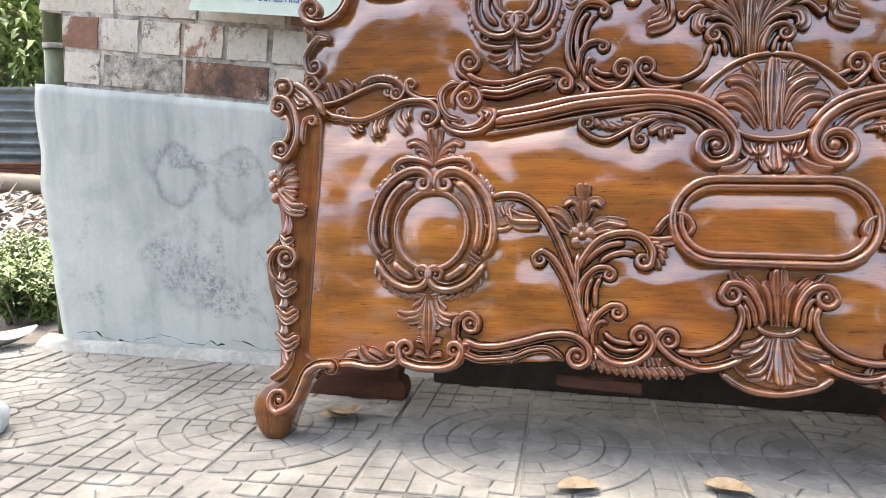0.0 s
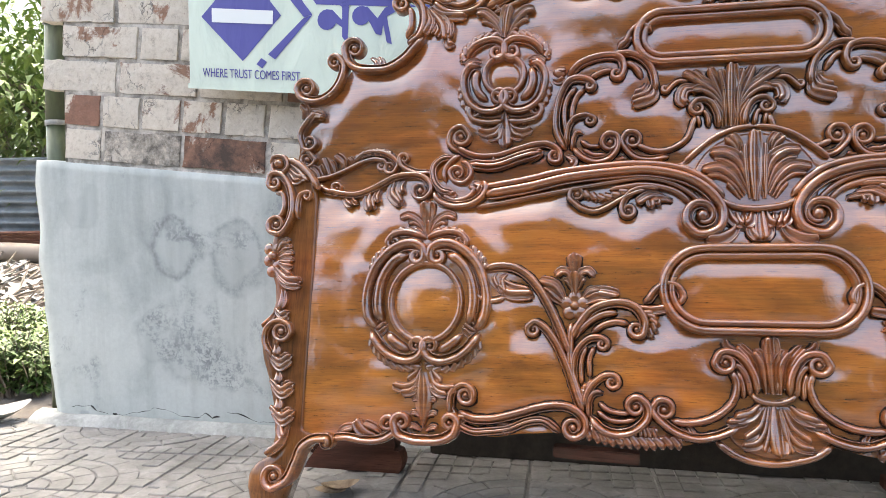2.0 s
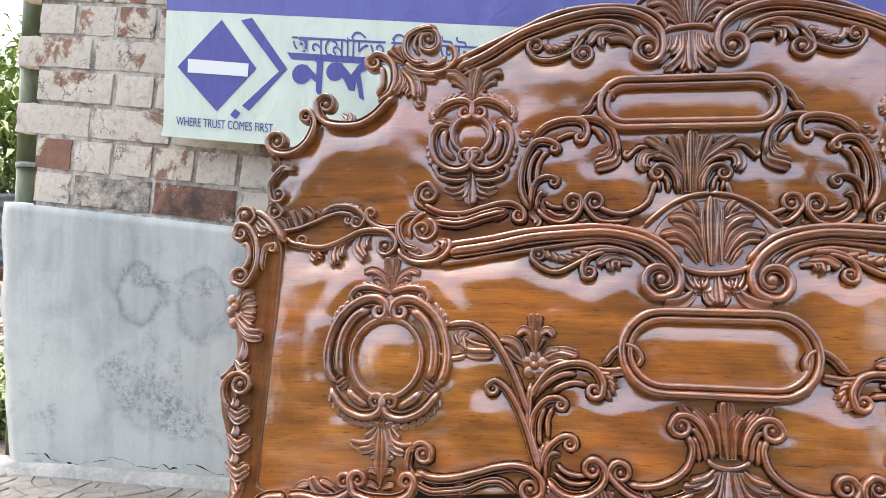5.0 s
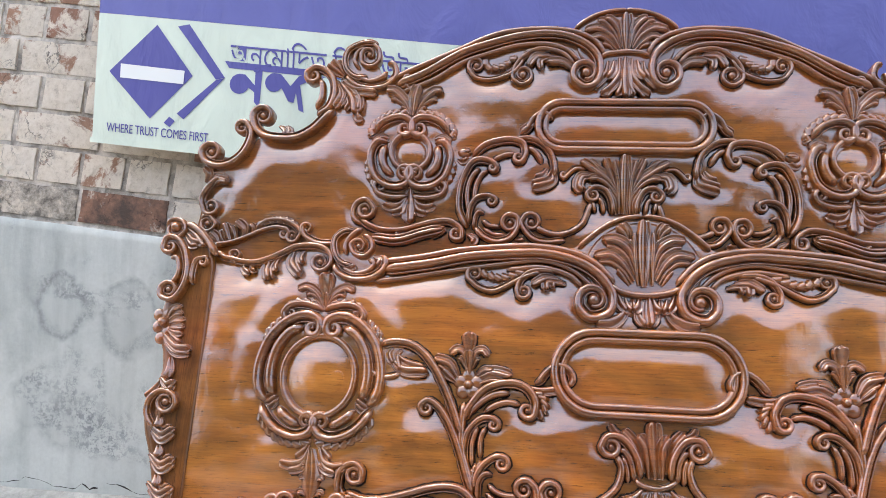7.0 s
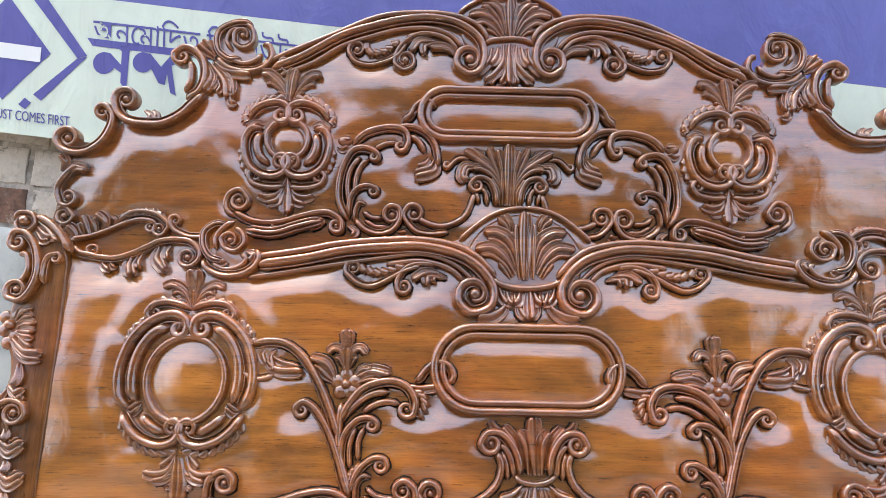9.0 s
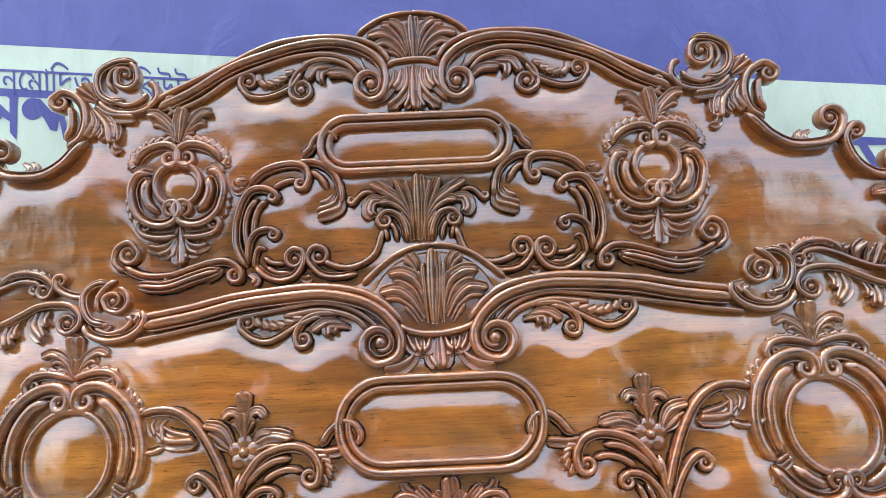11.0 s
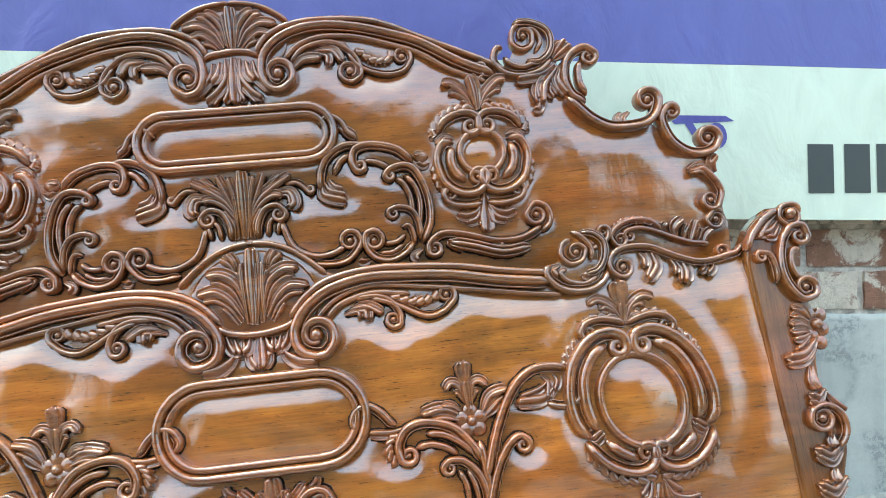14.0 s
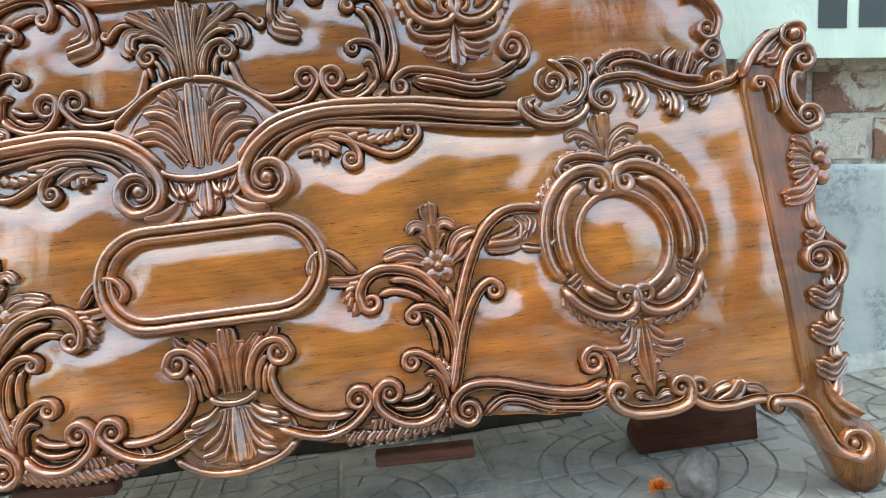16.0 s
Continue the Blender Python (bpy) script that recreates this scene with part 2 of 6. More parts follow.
LEAF_GREEN = plant_mat("green_foliage", (0.05, 0.10, 0.025), (0.16, 0.24, 0.06))
LEAF_PALE = plant_mat("sunny_foliage", (0.075, 0.14, 0.035), (0.22, 0.30, 0.085))
LEAF_DRY = plant_mat("dry_leaves", (0.30, 0.17, 0.05), (0.55, 0.35, 0.10))
TWIG = plant_mat("dry_twigs", (0.13, 0.10, 0.075), (0.30, 0.25, 0.20))
DEBRIS = plant_mat("pale_debris", (0.20, 0.19, 0.17), (0.50, 0.49, 0.47))


def bamboo_mat():
    m = mat("green_bamboo", (0.07, 0.09, 0.04), 0.45)
    n = noise_tex(m, coords(m, (1, 1, 0.3)), 30, 4, 0.6)
    wire(m, ramp(m, n, [(0.3, (0.045, 0.06, 0.03)), (0.62, (0.09, 0.115, 0.055)), (0.78, (0.22, 0.24, 0.16))]), bsdf(m).inputs["Base Color"])
    return m


BAMBOO = bamboo_mat()


# ---------- mesh helpers ----------
def mesh_ob(name, verts, faces, material, parent=None, label="", smooth=False):
    me = bpy.data.meshes.new(name)
    me.from_pydata([tuple(map(float, v)) for v in verts], [], faces)
    me.materials.append(material)
    if smooth:
        me.shade_smooth()
    me.update()
    ob = new(name, me)
    if parent:
        ob.parent = parent
    if label:
        tagged(ob, label)
    return ob


def part(name, bm, material, parent=None, label="", smooth=False):
    me = bpy.data.meshes.new(name)
    bm.to_mesh(me)
    bm.free()
    me.materials.append(material)
    if smooth:
        me.shade_smooth()
    ob = new(name, me)
    if parent:
        ob.parent = parent
    if label:
        tagged(ob, label)
    return ob


def block_bm(size, bevel=0.004, seg=2):
    bm = bmesh.new()
    bmesh.ops.create_cube(bm, size=1)
    bmesh.ops.scale(bm, vec=size, verts=bm.verts)
    if bevel:
        bmesh.ops.bevel(bm, geom=bm.edges[:], offset=bevel, segments=seg, affect="EDGES")
    return bm


def empty(name, m, label, category, group="", kind=""):
    e = new(name)
    e.matrix_world = m
    return tagged(e, label, category, group, kind)


# ---------- carving helpers: boards in local millimetres (across, up), out towards the street ----------
class Board:
    """A leaning carved board: its root, its carved pieces and the lines that they follow."""

    def __init__(self, root, axis, floor):
        self.root, self.axis, self.floor = root, axis, floor
        self.pieces, self.trace = {}, []

    def flip(self, p):
        return (2 * self.axis(p[1]) - p[0], p[1])


def spline(pts, step=3.5):
    """A smooth line through a few points."""
    p = np.array(pts, float)
    if len(p) == 2:
        p = np.array([p[0], (p[0] + p[1]) / 2, p[1]])
    q = np.vstack([2 * p[0] - p[1], p, 2 * p[-1] - p[-2]])
    out = []
    for i in range(1, len(q) - 2):
        a, b, c, d = q[i - 1:i + 3]
        n = max(3, int(np.hypot(*(c - b)) / step))
        t = np.linspace(0, 1, n, endpoint=False)[:, None]
        out.append(0.5 * (2 * b + (c - a) * t + (2 * a - 5 * b + 4 * c - d) * t ** 2 + (3 * b - a - 3 * c + d) * t ** 3))
    return np.vstack(out + [p[-1:]])


def spiral(line, eye, turns):
    """Carries the line on into a volute round its eye."""
    c = np.array(eye, float)
    r = line[-1] - c
    way = line[-1] - line[-3]
    turn = 1 if r[0] * way[1] - r[1] * way[0] > 0 else -1
    r0, a0 = np.hypot(*r), math.atan2(r[1], r[0])
    n = int(12 + 18 * turns)
    k = np.linspace(0, 1, n)[1:]
    rad = r0 * (1 - (0.56 if r0 < 30 else 0.70) * k ** 0.9)
    ang = a0 + turn * 2 * math.pi * turns * k
    return np.vstack([line, c + np.c_[rad * np.cos(ang), rad * np.sin(ang)]]), n - 1, turn, r0


PROFILES = {
    "scroll": [(-0.86, -0.5), (-1, 0.15), (-0.98, 0.56), (-0.92, 0.68), (-0.80, 0.70), (-0.71, 0.60), (-0.64, 0.34), (-0.56, 0.46), (-0.42, 0.70), (-0.20, 0.88), (0.10, 0.98), (0.42, 1.0), (0.72, 0.92), (0.92, 0.66), (1, 0.2), (0.86, -0.5)],
    "reed": [(-0.86, -0.5), (-1, 0.15), (-0.98, 0.66), (-0.88, 0.78), (-0.66, 0.78), (-0.54, 0.64), (-0.46, 0.36), (-0.38, 0.76), (-0.26, 0.97), (0.20, 1.0), (0.34, 0.86), (0.42, 0.36), (0.50, 0.66), (0.62, 0.80), (0.86, 0.78), (0.98, 0.62), (1, 0.15), (0.86, -0.5)],
    "round": [(-0.80, -0.35), (-1, 0.2), (-0.95, 0.52), (-0.7, 0.84), (-0.4, 0.97), (0, 1.0), (0.4, 0.97), (0.7, 0.84), (0.95, 0.52), (1, 0.2), (0.80, -0.35)],
}


def ribbon(line, half, high, prof, lift, closed=False):
    """Sweeps a section along a line; half width, height and lift for each of its points."""
    n = len(line)
    if closed:
        d = np.roll(line, -1, 0) - np.roll(line, 1, 0)
    else:
        d = np.gradient(line, axis=0)
    d /= np.maximum(np.hypot(d[:, 0], d[:, 1]), 1e-6)[:, None]
    nrm = np.c_[-d[:, 1], d[:, 0]]
    s = np.array([a for a, b in prof])
    z = np.array([b for a, b in prof])
    pos = line[:, None, :] + nrm[:, None, :] * (half[:, None] * s[None])[:, :, None]
    out = lift[:, None] + high[:, None] * z[None]
    verts = np.dstack([pos[:, :, 0], -out, pos[:, :, 1]]).reshape(-1, 3)
    m = len(s)
    faces = []
    for i in range(n if closed else n - 1):
        j = (i + 1) % n
        for k in range(m - 1):
            faces.append((i * m + k, i * m + k + 1, j * m + k + 1, j * m + k))
    if not closed:
        faces.append(tuple(range(m)))
        faces.append(tuple(range(n * m - 1, n * m - m - 1, -1)))
    return verts, faces


def cap(c, rx, ry, high, lift, rings=6, seg=22, power=2.0):
    """A raised oval boss."""
    verts, faces = [(c[0], -(lift + high), c[1])], []
    for i in range(1, rings + 1):
        a = i / rings * math.pi / 2
        r, h = math.sin(a), math.cos(a)
        for k in range(seg):
            t = 2 * math.pi * k / seg
            verts.append((c[0] + rx * r * math.cos(t), -(lift + high * h ** (2 / power) - (4 if i == rings else 0)), c[1] + ry * r * math.sin(t)))
    for k in range(seg):
        faces.append((0, 1 + k, 1 + (k + 1) % seg))
    for i in range(rings - 1):
        for k in range(seg):
            a, b = 1 + i * seg + k, 1 + i * seg + (k + 1) % seg
            faces.append((a, a + seg, b + seg, b))
    return np.array(verts, float), faces


SINGLE = ("medallion_drop", "post_rosette", "base_frill", "blossom", "fan_crest")


def put(board, name, side, geo, trace=None):
    if name in SINGLE:
        side = f"{side}{len(board.pieces)}"
    board.pieces.setdefault((name, side), []).append(geo)
    if trace is not None:
        board.trace.append(trace)


def variants(board, mirror, about):
    """The reflections in which a carved line is repeated."""
    ways = [("a", lambda p: p)]
    if about is not None:
        ways.append(("a", lambda p: (2 * about - p[0], p[1])))
    if mirror:
        ways += [("b", lambda p, f=f: board.flip(f(p))) for s, f in list(ways)]
    return ways


def scroll(board, name, pts, width, e0=None, e1=None, about=None, prof="scroll", mirror=True, turns=1.0, h=None, closed=False):
    """A carved scroll moulding with volutes at its ends."""
    high = 1.55 * (h or min(18, max(9.5, 0.92 * width)))
    for side, f in variants(board, mirror, about):
        line = spline([f(p) for p in pts])
        if closed:
            line = line[:-1]
        w = np.full(len(line), width * (0.5 if closed else 0.57))
        eyes = []
        outer = None
        for end, eye in ((1, e1), (0, e0)):
            if eye is None:
                continue
            if end == 0:
                line, w = line[::-1], w[::-1]
            line, n, turn, r0 = spiral(line, f(eye), turns)
            w = np.r_[w, np.linspace(w[-1], max(2.6, 0.60 * w[-1]), n)]
            eyes.append((f(eye), r0))
            if end == 0:
                line, w, turn = line[::-1], w[::-1], -turn
            outer = outer or turn
        hh = np.clip(w / w.max(), 0.55, 1) * high
        if not closed:
            dist = np.r_[0, np.cumsum(np.hypot(*np.diff(line, axis=0).T))]
            for run, eye in ((dist, e0), (dist[-1] - dist, e1)):
                k = np.clip(run / (0.9 * width), 0, 1)
                w = w * (0.3 + 0.7 * np.sqrt(k)) if eye is None else w
                hh = hh * (0.35 + 0.65 * np.sqrt(k)) if eye is None else hh
        if outer is None:
            d = np.diff(line, axis=0)
            outer = 1 if np.sum(d[:-1, 0] * d[1:, 1] - d[:-1, 1] * d[1:, 0]) > 0 else -1
        sec = PROFILES[prof] if outer < 0 else [(-a, b) for a, b in PROFILES[prof][::-1]]
        key = f"{side}{pts[0]}" if name == "binding_band" else side
        put(board, name, key, ribbon(line, w, hh, sec, np.full(len(line), board.floor), closed), line[::3])
        if not closed:
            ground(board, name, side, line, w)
        for c, r0 in eyes:
            knob = min(13, 0.42 * r0)
            put(board, name, side, cap(c, knob, knob, high * 0.82, board.floor, 5, 16, 3.2))


def finger(board, name, pts, width, about=None, mirror=True):
    """One lobe of an acanthus leaf: a crest along its outer side, a gouged hollow along the inner, and a rounded tip that stands proud."""
    sec = [(-0.85, -0.5), (-1, 0.15), (-0.90, 0.58), (-0.68, 0.88), (-0.42, 1.0), (-0.16, 0.90), (0.06, 0.62), (0.26, 0.42), (0.48, 0.42), (0.68, 0.60), (0.84, 0.66), (0.97, 0.42), (1, 0.12), (0.85, -0.5)]
    for side, f in variants(board, mirror, about):
        line = spline([f(p) for p in pts], 1.9)
        run = np.r_[0, np.cumsum(np.hypot(*np.diff(line, axis=0).T))]
        t = run / run[-1]
        w = width * 0.72 * (0.38 + 0.66 * np.sin(np.pi * np.clip(t * 0.74 + 0.03, 0, 1))) * np.sqrt(np.clip((1 - t) * run[-1] / (0.45 * width), 0.02, 1))
        hh = min(22, max(12, 1.15 * width)) * (0.55 + 0.45 * t) * np.clip((1 - t) * run[-1] / (0.3 * width), 0.35, 1)
        d = np.diff(line, axis=0)
        bend = np.sum(d[:-1, 0] * d[1:, 1] - d[:-1, 1] * d[1:, 0])
        own = sec if bend < 0 else [(-a, b) for a, b in sec[::-1]]
        put(board, name, side, ribbon(line, w, hh, own, board.floor + 1.0 + 5.0 * t), line[::4])
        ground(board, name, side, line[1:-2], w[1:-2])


def scale_leaf(board, name, pts, width):
    """A long pointed leaf lying flat, with a cut midrib."""
    sec = [(-0.9, -0.6), (-1, 0.25), (-0.86, 0.55), (-0.40, 0.86), (-0.10, 0.98), (0, 0.62), (0.10, 0.98), (0.40, 0.86), (0.86, 0.55), (1, 0.25), (0.9, -0.6)]
    for side, f in variants(board, True, None):
        line = spline([f(p) for p in pts], 2.5)
        t = np.linspace(0, 1, len(line))
        w = width * 0.5 * np.sin(np.pi * np.clip(0.16 + 0.84 * t, 0.02, 0.99)) ** 0.8
        put(board, name, side, ribbon(line, np.maximum(w, 0.4), np.full(len(line), 13.0), sec, np.full(len(line), board.floor + 1.0)), line[::4])


def frill(board, name, pts, width, count, about=None, mirror=True):
    """A scalloped rim: slanting lobes side by side along a line, each a blunt rounded block with a slit beside it."""
    sec = [(-0.92, -0.5), (-1, 0.25), (-0.95, 0.62), (-0.72, 0.86), (-0.35, 0.98), (0.05, 1.0), (0.42, 0.90), (0.72, 0.70), (0.92, 0.48), (1, 0.2), (0.92, -0.5)]
    for side, f in variants(board, mirror, about):
        line = spline([f(p) for p in pts], 1.5)
        dist = np.r_[0, np.cumsum(np.hypot(*np.diff(line, axis=0).T))]
        pitch = dist[-1] / count
        d = np.diff(line, axis=0)
        bend = 1 if np.sum(d[:-1, 0] * d[1:, 1] - d[:-1, 1] * d[1:, 0]) > 0 else -1
        g = np.gradient(line, axis=0)
        g /= np.maximum(np.hypot(g[:, 0], g[:, 1]), 1e-6)[:, None]
        inner = line - np.c_[g[:, 1], -g[:, 0]] * bend * width * 0.34
        put(board, name, side, ribbon(inner, np.full(len(inner), width * 0.40), np.full(len(inner), 11.5), PROFILES["round"], np.full(len(inner), board.floor)))
        for i in range(count):
            k = min(len(line) - 2, int(np.searchsorted(dist, (i + 0.5) * pitch)))
            way = (line[k + 1] - line[k]) / max(1e-6, np.hypot(*(line[k + 1] - line[k])))
            out = np.array((way[1], -way[0])) * bend
            body = spline([line[k] - out * width * 0.62 - way * pitch * 0.75, line[k], line[k] + out * width * 0.52 + way * pitch * 0.15], 2.0)
            t = np.linspace(0, 1, len(body))
            w = pitch * 0.61 * np.sqrt(np.clip((1 - t) * 2.6, 0.03, 1)) * (0.9 + 0.1 * t)
            hh = 14 * np.clip((1 - t) * 3, 0.35, 1)
            own = sec if bend > 0 else [(-p, q) for p, q in sec[::-1]]
            put(board, "gadroon", f"{name}{side}{i}{pts[0]}{f(pts[0])}", ribbon(body, w, hh, own, np.full(len(body), board.floor + 1.0)), line[k][None])


def dome(board, name, c, rx, ry, high, about=None, mirror=True):
    for side, f in variants(board, mirror, about):
        q = f(c)
        a = np.linspace(0, 2 * math.pi, 12)
        flat = name.startswith(("fan", "base"))
        put(board, name, side, cap(q, rx, ry, high, board.floor + (1 if flat else 0), 8, 40, 9.0 if flat else 2.0),
            np.c_[q[0] + rx * np.cos(a), q[1] + ry * np.sin(a)])


OUTER = ("top_scroll", "top_rail", "crest_arch", "corner_scroll", "crest_shell", "bottom_scroll", "base_arc", "edge_leaf", "shell_rosette", "top_volute", "foot_volute", "post_leaf", "post_rosette", "fan_crest", "binding_band", "oval_frame", "lower_leaf_rail")


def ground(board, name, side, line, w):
    """Dull punched ground round a carved line, with crevice shade put into its colour."""
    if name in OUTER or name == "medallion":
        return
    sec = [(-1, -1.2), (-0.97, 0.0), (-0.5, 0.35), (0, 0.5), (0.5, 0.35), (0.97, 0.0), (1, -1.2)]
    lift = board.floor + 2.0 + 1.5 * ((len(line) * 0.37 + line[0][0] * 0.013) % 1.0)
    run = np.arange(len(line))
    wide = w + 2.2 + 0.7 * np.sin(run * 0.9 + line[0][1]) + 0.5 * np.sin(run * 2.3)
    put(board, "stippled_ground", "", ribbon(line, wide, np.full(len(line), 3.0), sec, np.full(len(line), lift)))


def carve_out(board, material, labels):
    """Turns the collected pieces into one mesh for each carved ornament."""
    for (name, side), geos in board.pieces.items():
        verts, faces, at = [], [], 0
        for v, fc in geos:
            verts.append(np.asarray(v) / 1000)
            faces += [tuple(i + at for i in f) for f in fc]
            at += len(v)
        ob = mesh_ob(name, np.vstack(verts), faces, WOOD_PANEL if name.endswith("boss") else GROUND_SHADE if name == "stippled_ground" else material, board.root, labels.get(name, ""), True)
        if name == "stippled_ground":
            tagged(ob, "dull punched ground round the carving, darkened for crevice shade", kind="stuff")


def panel(board, name, left, right, low, high, back, bulge, reach, nu, nv, material, label, sunk=False, plain=0, mounds=(), edge=()):
    """The board itself: a sheet that swells between the carvings, cut along a shaped edge."""
    us = np.linspace(left, right, nu)
    lo = np.interp(us, *np.array(low, float).T)
    hi = np.interp(us, *np.array(high, float).T)
    k = np.ones(5) / 5
    hi = np.convolve(np.pad(hi, 2, "edge"), k, "valid")
    lo = np.convolve(np.pad(lo, 2, "edge"), k, "valid")
    t = np.linspace(0, 1, nv)
    v = lo[:, None] + (hi - lo)[:, None] * t[None]
    u = np.repeat(us[:, None], nv, 1)
    tr = np.vstack(board.trace).astype(np.float32)
    flat = np.c_[u.ravel(), v.ravel()].astype(np.float32)
    dist, near = np.empty(len(flat), np.float32), np.empty(len(flat), np.float32)
    for i in range(0, len(flat), 2000):
        q = flat[i:i + 2000]
        du, dv = tr[None, :, 0] - q[:, None, 0], tr[None, :, 1] - q[:, None, 1]
        far = np.sqrt(du ** 2 + dv ** 2) + 1e-3
        near[i:i + 2000] = far.min(1)
        dist[i:i + 2000] = (far * (0.82 + 0.36 * dv / far)).min(1)
    x = np.clip(dist.reshape(nu, nv) / reach, 0, 1)
    w = bulge * (1 - (1 - x) ** 2)
    step = (hi - lo) / (nv - 1)
    near = near.reshape(nu, nv)
    for j in range(nv - 2, -1, -1):
        w[:, j] = np.maximum(w[:, j], np.minimum(w[:, j + 1] - 0.08 * step, 0.75 * np.maximum(0, near[:, j] - 7)))
    for cu, cv, ru, rv, swell in mounds:
        far = np.hypot((u - cu) / ru, (v - cv) / rv)
        w = w + swell * np.clip((1.22 - far) / 0.22, 0, 1)
    if plain:
        w = w * np.clip((v - plain) / 50, 0, 1)
    if sunk:
        w = np.minimum(w, 16 + 0.025 * np.clip(np.minimum(u - left - 14, right - 12 - u), 0, None))
    for _ in range(14):
        p = np.pad(w, 1, "edge")
        w = 0.2 * (p[1:-1, 1:-1] + p[2:, 1:-1] + p[:-2, 1:-1] + p[1:-1, 2:] + p[1:-1, :-2])
    uneven = np.array([noise.noise(Vector((a / 95, b / 80, board.floor))) * 1.8 + noise.noise(Vector((a / 38, b / 34, 7))) * 0.5 for a, b in flat.tolist()])
    w = board.floor - 2 + w + uneven.reshape(nu, nv)
    if edge:
        nip = np.interp(v, *np.array(edge, float).T)
        u = u + nip * np.clip((left + 70 - u) / 70, 0, 1) - nip * np.clip((u - right + 70) / 70, 0, 1)
    front = np.dstack([u, -w, v]).reshape(-1, 3)
    rear = np.dstack([u, np.full_like(u, -back), v]).reshape(-1, 3)
    n = nu * nv
    faces = []
    for i in range(nu - 1):
        for j in range(nv - 1):
            a = i * nv + j
            faces.append((a, a + nv, a + nv + 1, a + 1))
    rim = [i * nv for i in range(nu)] + [(nu - 1) * nv + j for j in range(1, nv)] + [i * nv + nv - 1 for i in range(nu - 2, -1, -1)] + [j for j in range(nv - 2, 0, -1)]
    at = len(front)
    verts = np.vstack([front, front[rim], rear[rim]])
    m = len(rim)
    for i in range(m):
        j = (i + 1) % m
        faces.append((at + j, at + i, at + m + i, at + m + j))
    faces.append(tuple(at + m + i for i in range(m))[::-1])
    ob = mesh_ob(name, verts / 1000, faces, material, board.root, label, False)
    for p in ob.data.polygons[:(nu - 1) * (nv - 1)]:
        p.use_smooth = True
    return ob


def oval(cx, cy, rx, ry, n=20):
    return [(cx + rx * math.cos(2 * math.pi * i / n), cy + ry * math.sin(2 * math.pi * i / n)) for i in range(n + 1)]


def stadium(cx, cy, hw, hh, n=10):
    """A long rounded loop, as points."""
    pts = []
    for side, a0 in ((1, -90), (-1, 90)):
        for i in range(n + 1):
            a = radians(a0 + 180 * i / n)
            pts.append((cx + side * (hw - hh) + hh * math.cos(a), cy + hh * math.sin(a)))
    for at, sign in ((len(pts), -1), (n + 1, 1)):
        for k in range(7, 0, -1):
            pts.insert(at, (cx + (k / 4 - 1) * (hw - hh) * (1 if sign < 0 else -1), cy + sign * hh))
    return pts + [pts[0]]


# ---------- footboard ----------
foot_root = empty("bed_footboard", pose(0.017, 0.04 - 0.43 * math.tan(radians(12)), 0, -12), "glossy varnished carved wooden bed footboard leaning against the headboard", "bed footboard")
FB = Board(foot_root, lambda v: 1 + 0.036 * max(0, 700 - v), -15)
scroll(FB, "top_scroll", [(-877, 693), (-860, 678), (-841, 674), (-816, 669), (-787, 668), (-758, 677), (-729, 691), (-705, 703), (-676, 707), (-647, 703), (-629, 687), (-628, 670), (-638, 659)], 13, e1=(-649, 673))
scroll(FB, "top_scroll", [(-823, 669), (-841, 674), (-845, 686)], 9, e1=(-835, 684))
finger(FB, "top_scroll", [(-817, 670), (-812, 653), (-797, 642)], 12)
finger(FB, "top_scroll", [(-804, 670), (-796, 654), (-785, 648)], 10)
finger(FB, "top_scroll", [(-760, 675), (-765, 653), (-757, 631)], 15)
finger(FB, "top_scroll", [(-748, 678), (-756, 657), (-748, 634)], 11)
finger(FB, "top_scroll", [(-739, 682), (-746, 665), (-741, 650)], 10)
finger(FB, "top_scroll", [(-709, 695), (-713, 668), (-689, 641)], 15)
finger(FB, "top_scroll", [(-698, 697), (-704, 675), (-687, 647)], 11)
finger(FB, "top_scroll", [(-686, 697), (-693, 683), (-688, 668)], 11)
scroll(FB, "shell_rosette", [(-582, 744), (-606, 739), (-622, 721), (-619, 694), (-603, 673), (-578, 667)], 13, prof="reed")
scroll(FB, "shell_rosette", [(-568, 748), (-588, 732), (-599, 712), (-596, 690)], 10, prof="round")
scroll(FB, "shell_rosette", [(-566, 734), (-549, 724), (-544, 705), (-558, 690), (-578, 694), (-587, 710)], 11, e1=(-571, 709), turns=0.7)
scroll(FB, "shell_rosette", [(-619, 672), (-606, 652), (-577, 640), (-543, 643), (-520, 657), (-511, 677), (-522, 690)], 15, prof="scroll")
scroll(FB, "shell_rosette", [(-602, 664), (-576, 651), (-548, 657), (-535, 673), (-549, 681)], 10, prof="round")
finger(FB, "shell_rosette", [(-538, 689), (-521, 681), (-527, 665)], 12)
finger(FB, "shell_rosette", [(-603, 674), (-584, 662), (-572, 667)], 12)
scroll(FB, "top_rail", [(-515, 677), (-432, 690), (-353, 706), (-246, 716), (-202, 716), (-158, 711), (-119, 700), (-88, 681), (-68, 661), (-55, 645)], 13, prof="round")
scroll(FB, "top_rail", [(-512, 658), (-420, 672), (-341, 689)] + [(-246, 698), (-194, 699), (-146, 690), (-111, 676), (-81, 652), (-63, 622), (-65, 594), (-83, 580), (-105, 579), (-121, 594)], 21, e1=(-95, 611), turns=0.9)
scroll(FB, "top_rail", [(-530, 636), (-470, 645), (-400, 658)] + [(-246, 683), (-198, 687), (-162, 680), (-131, 666), (-106, 645), (-89, 624)], 10, prof="round")
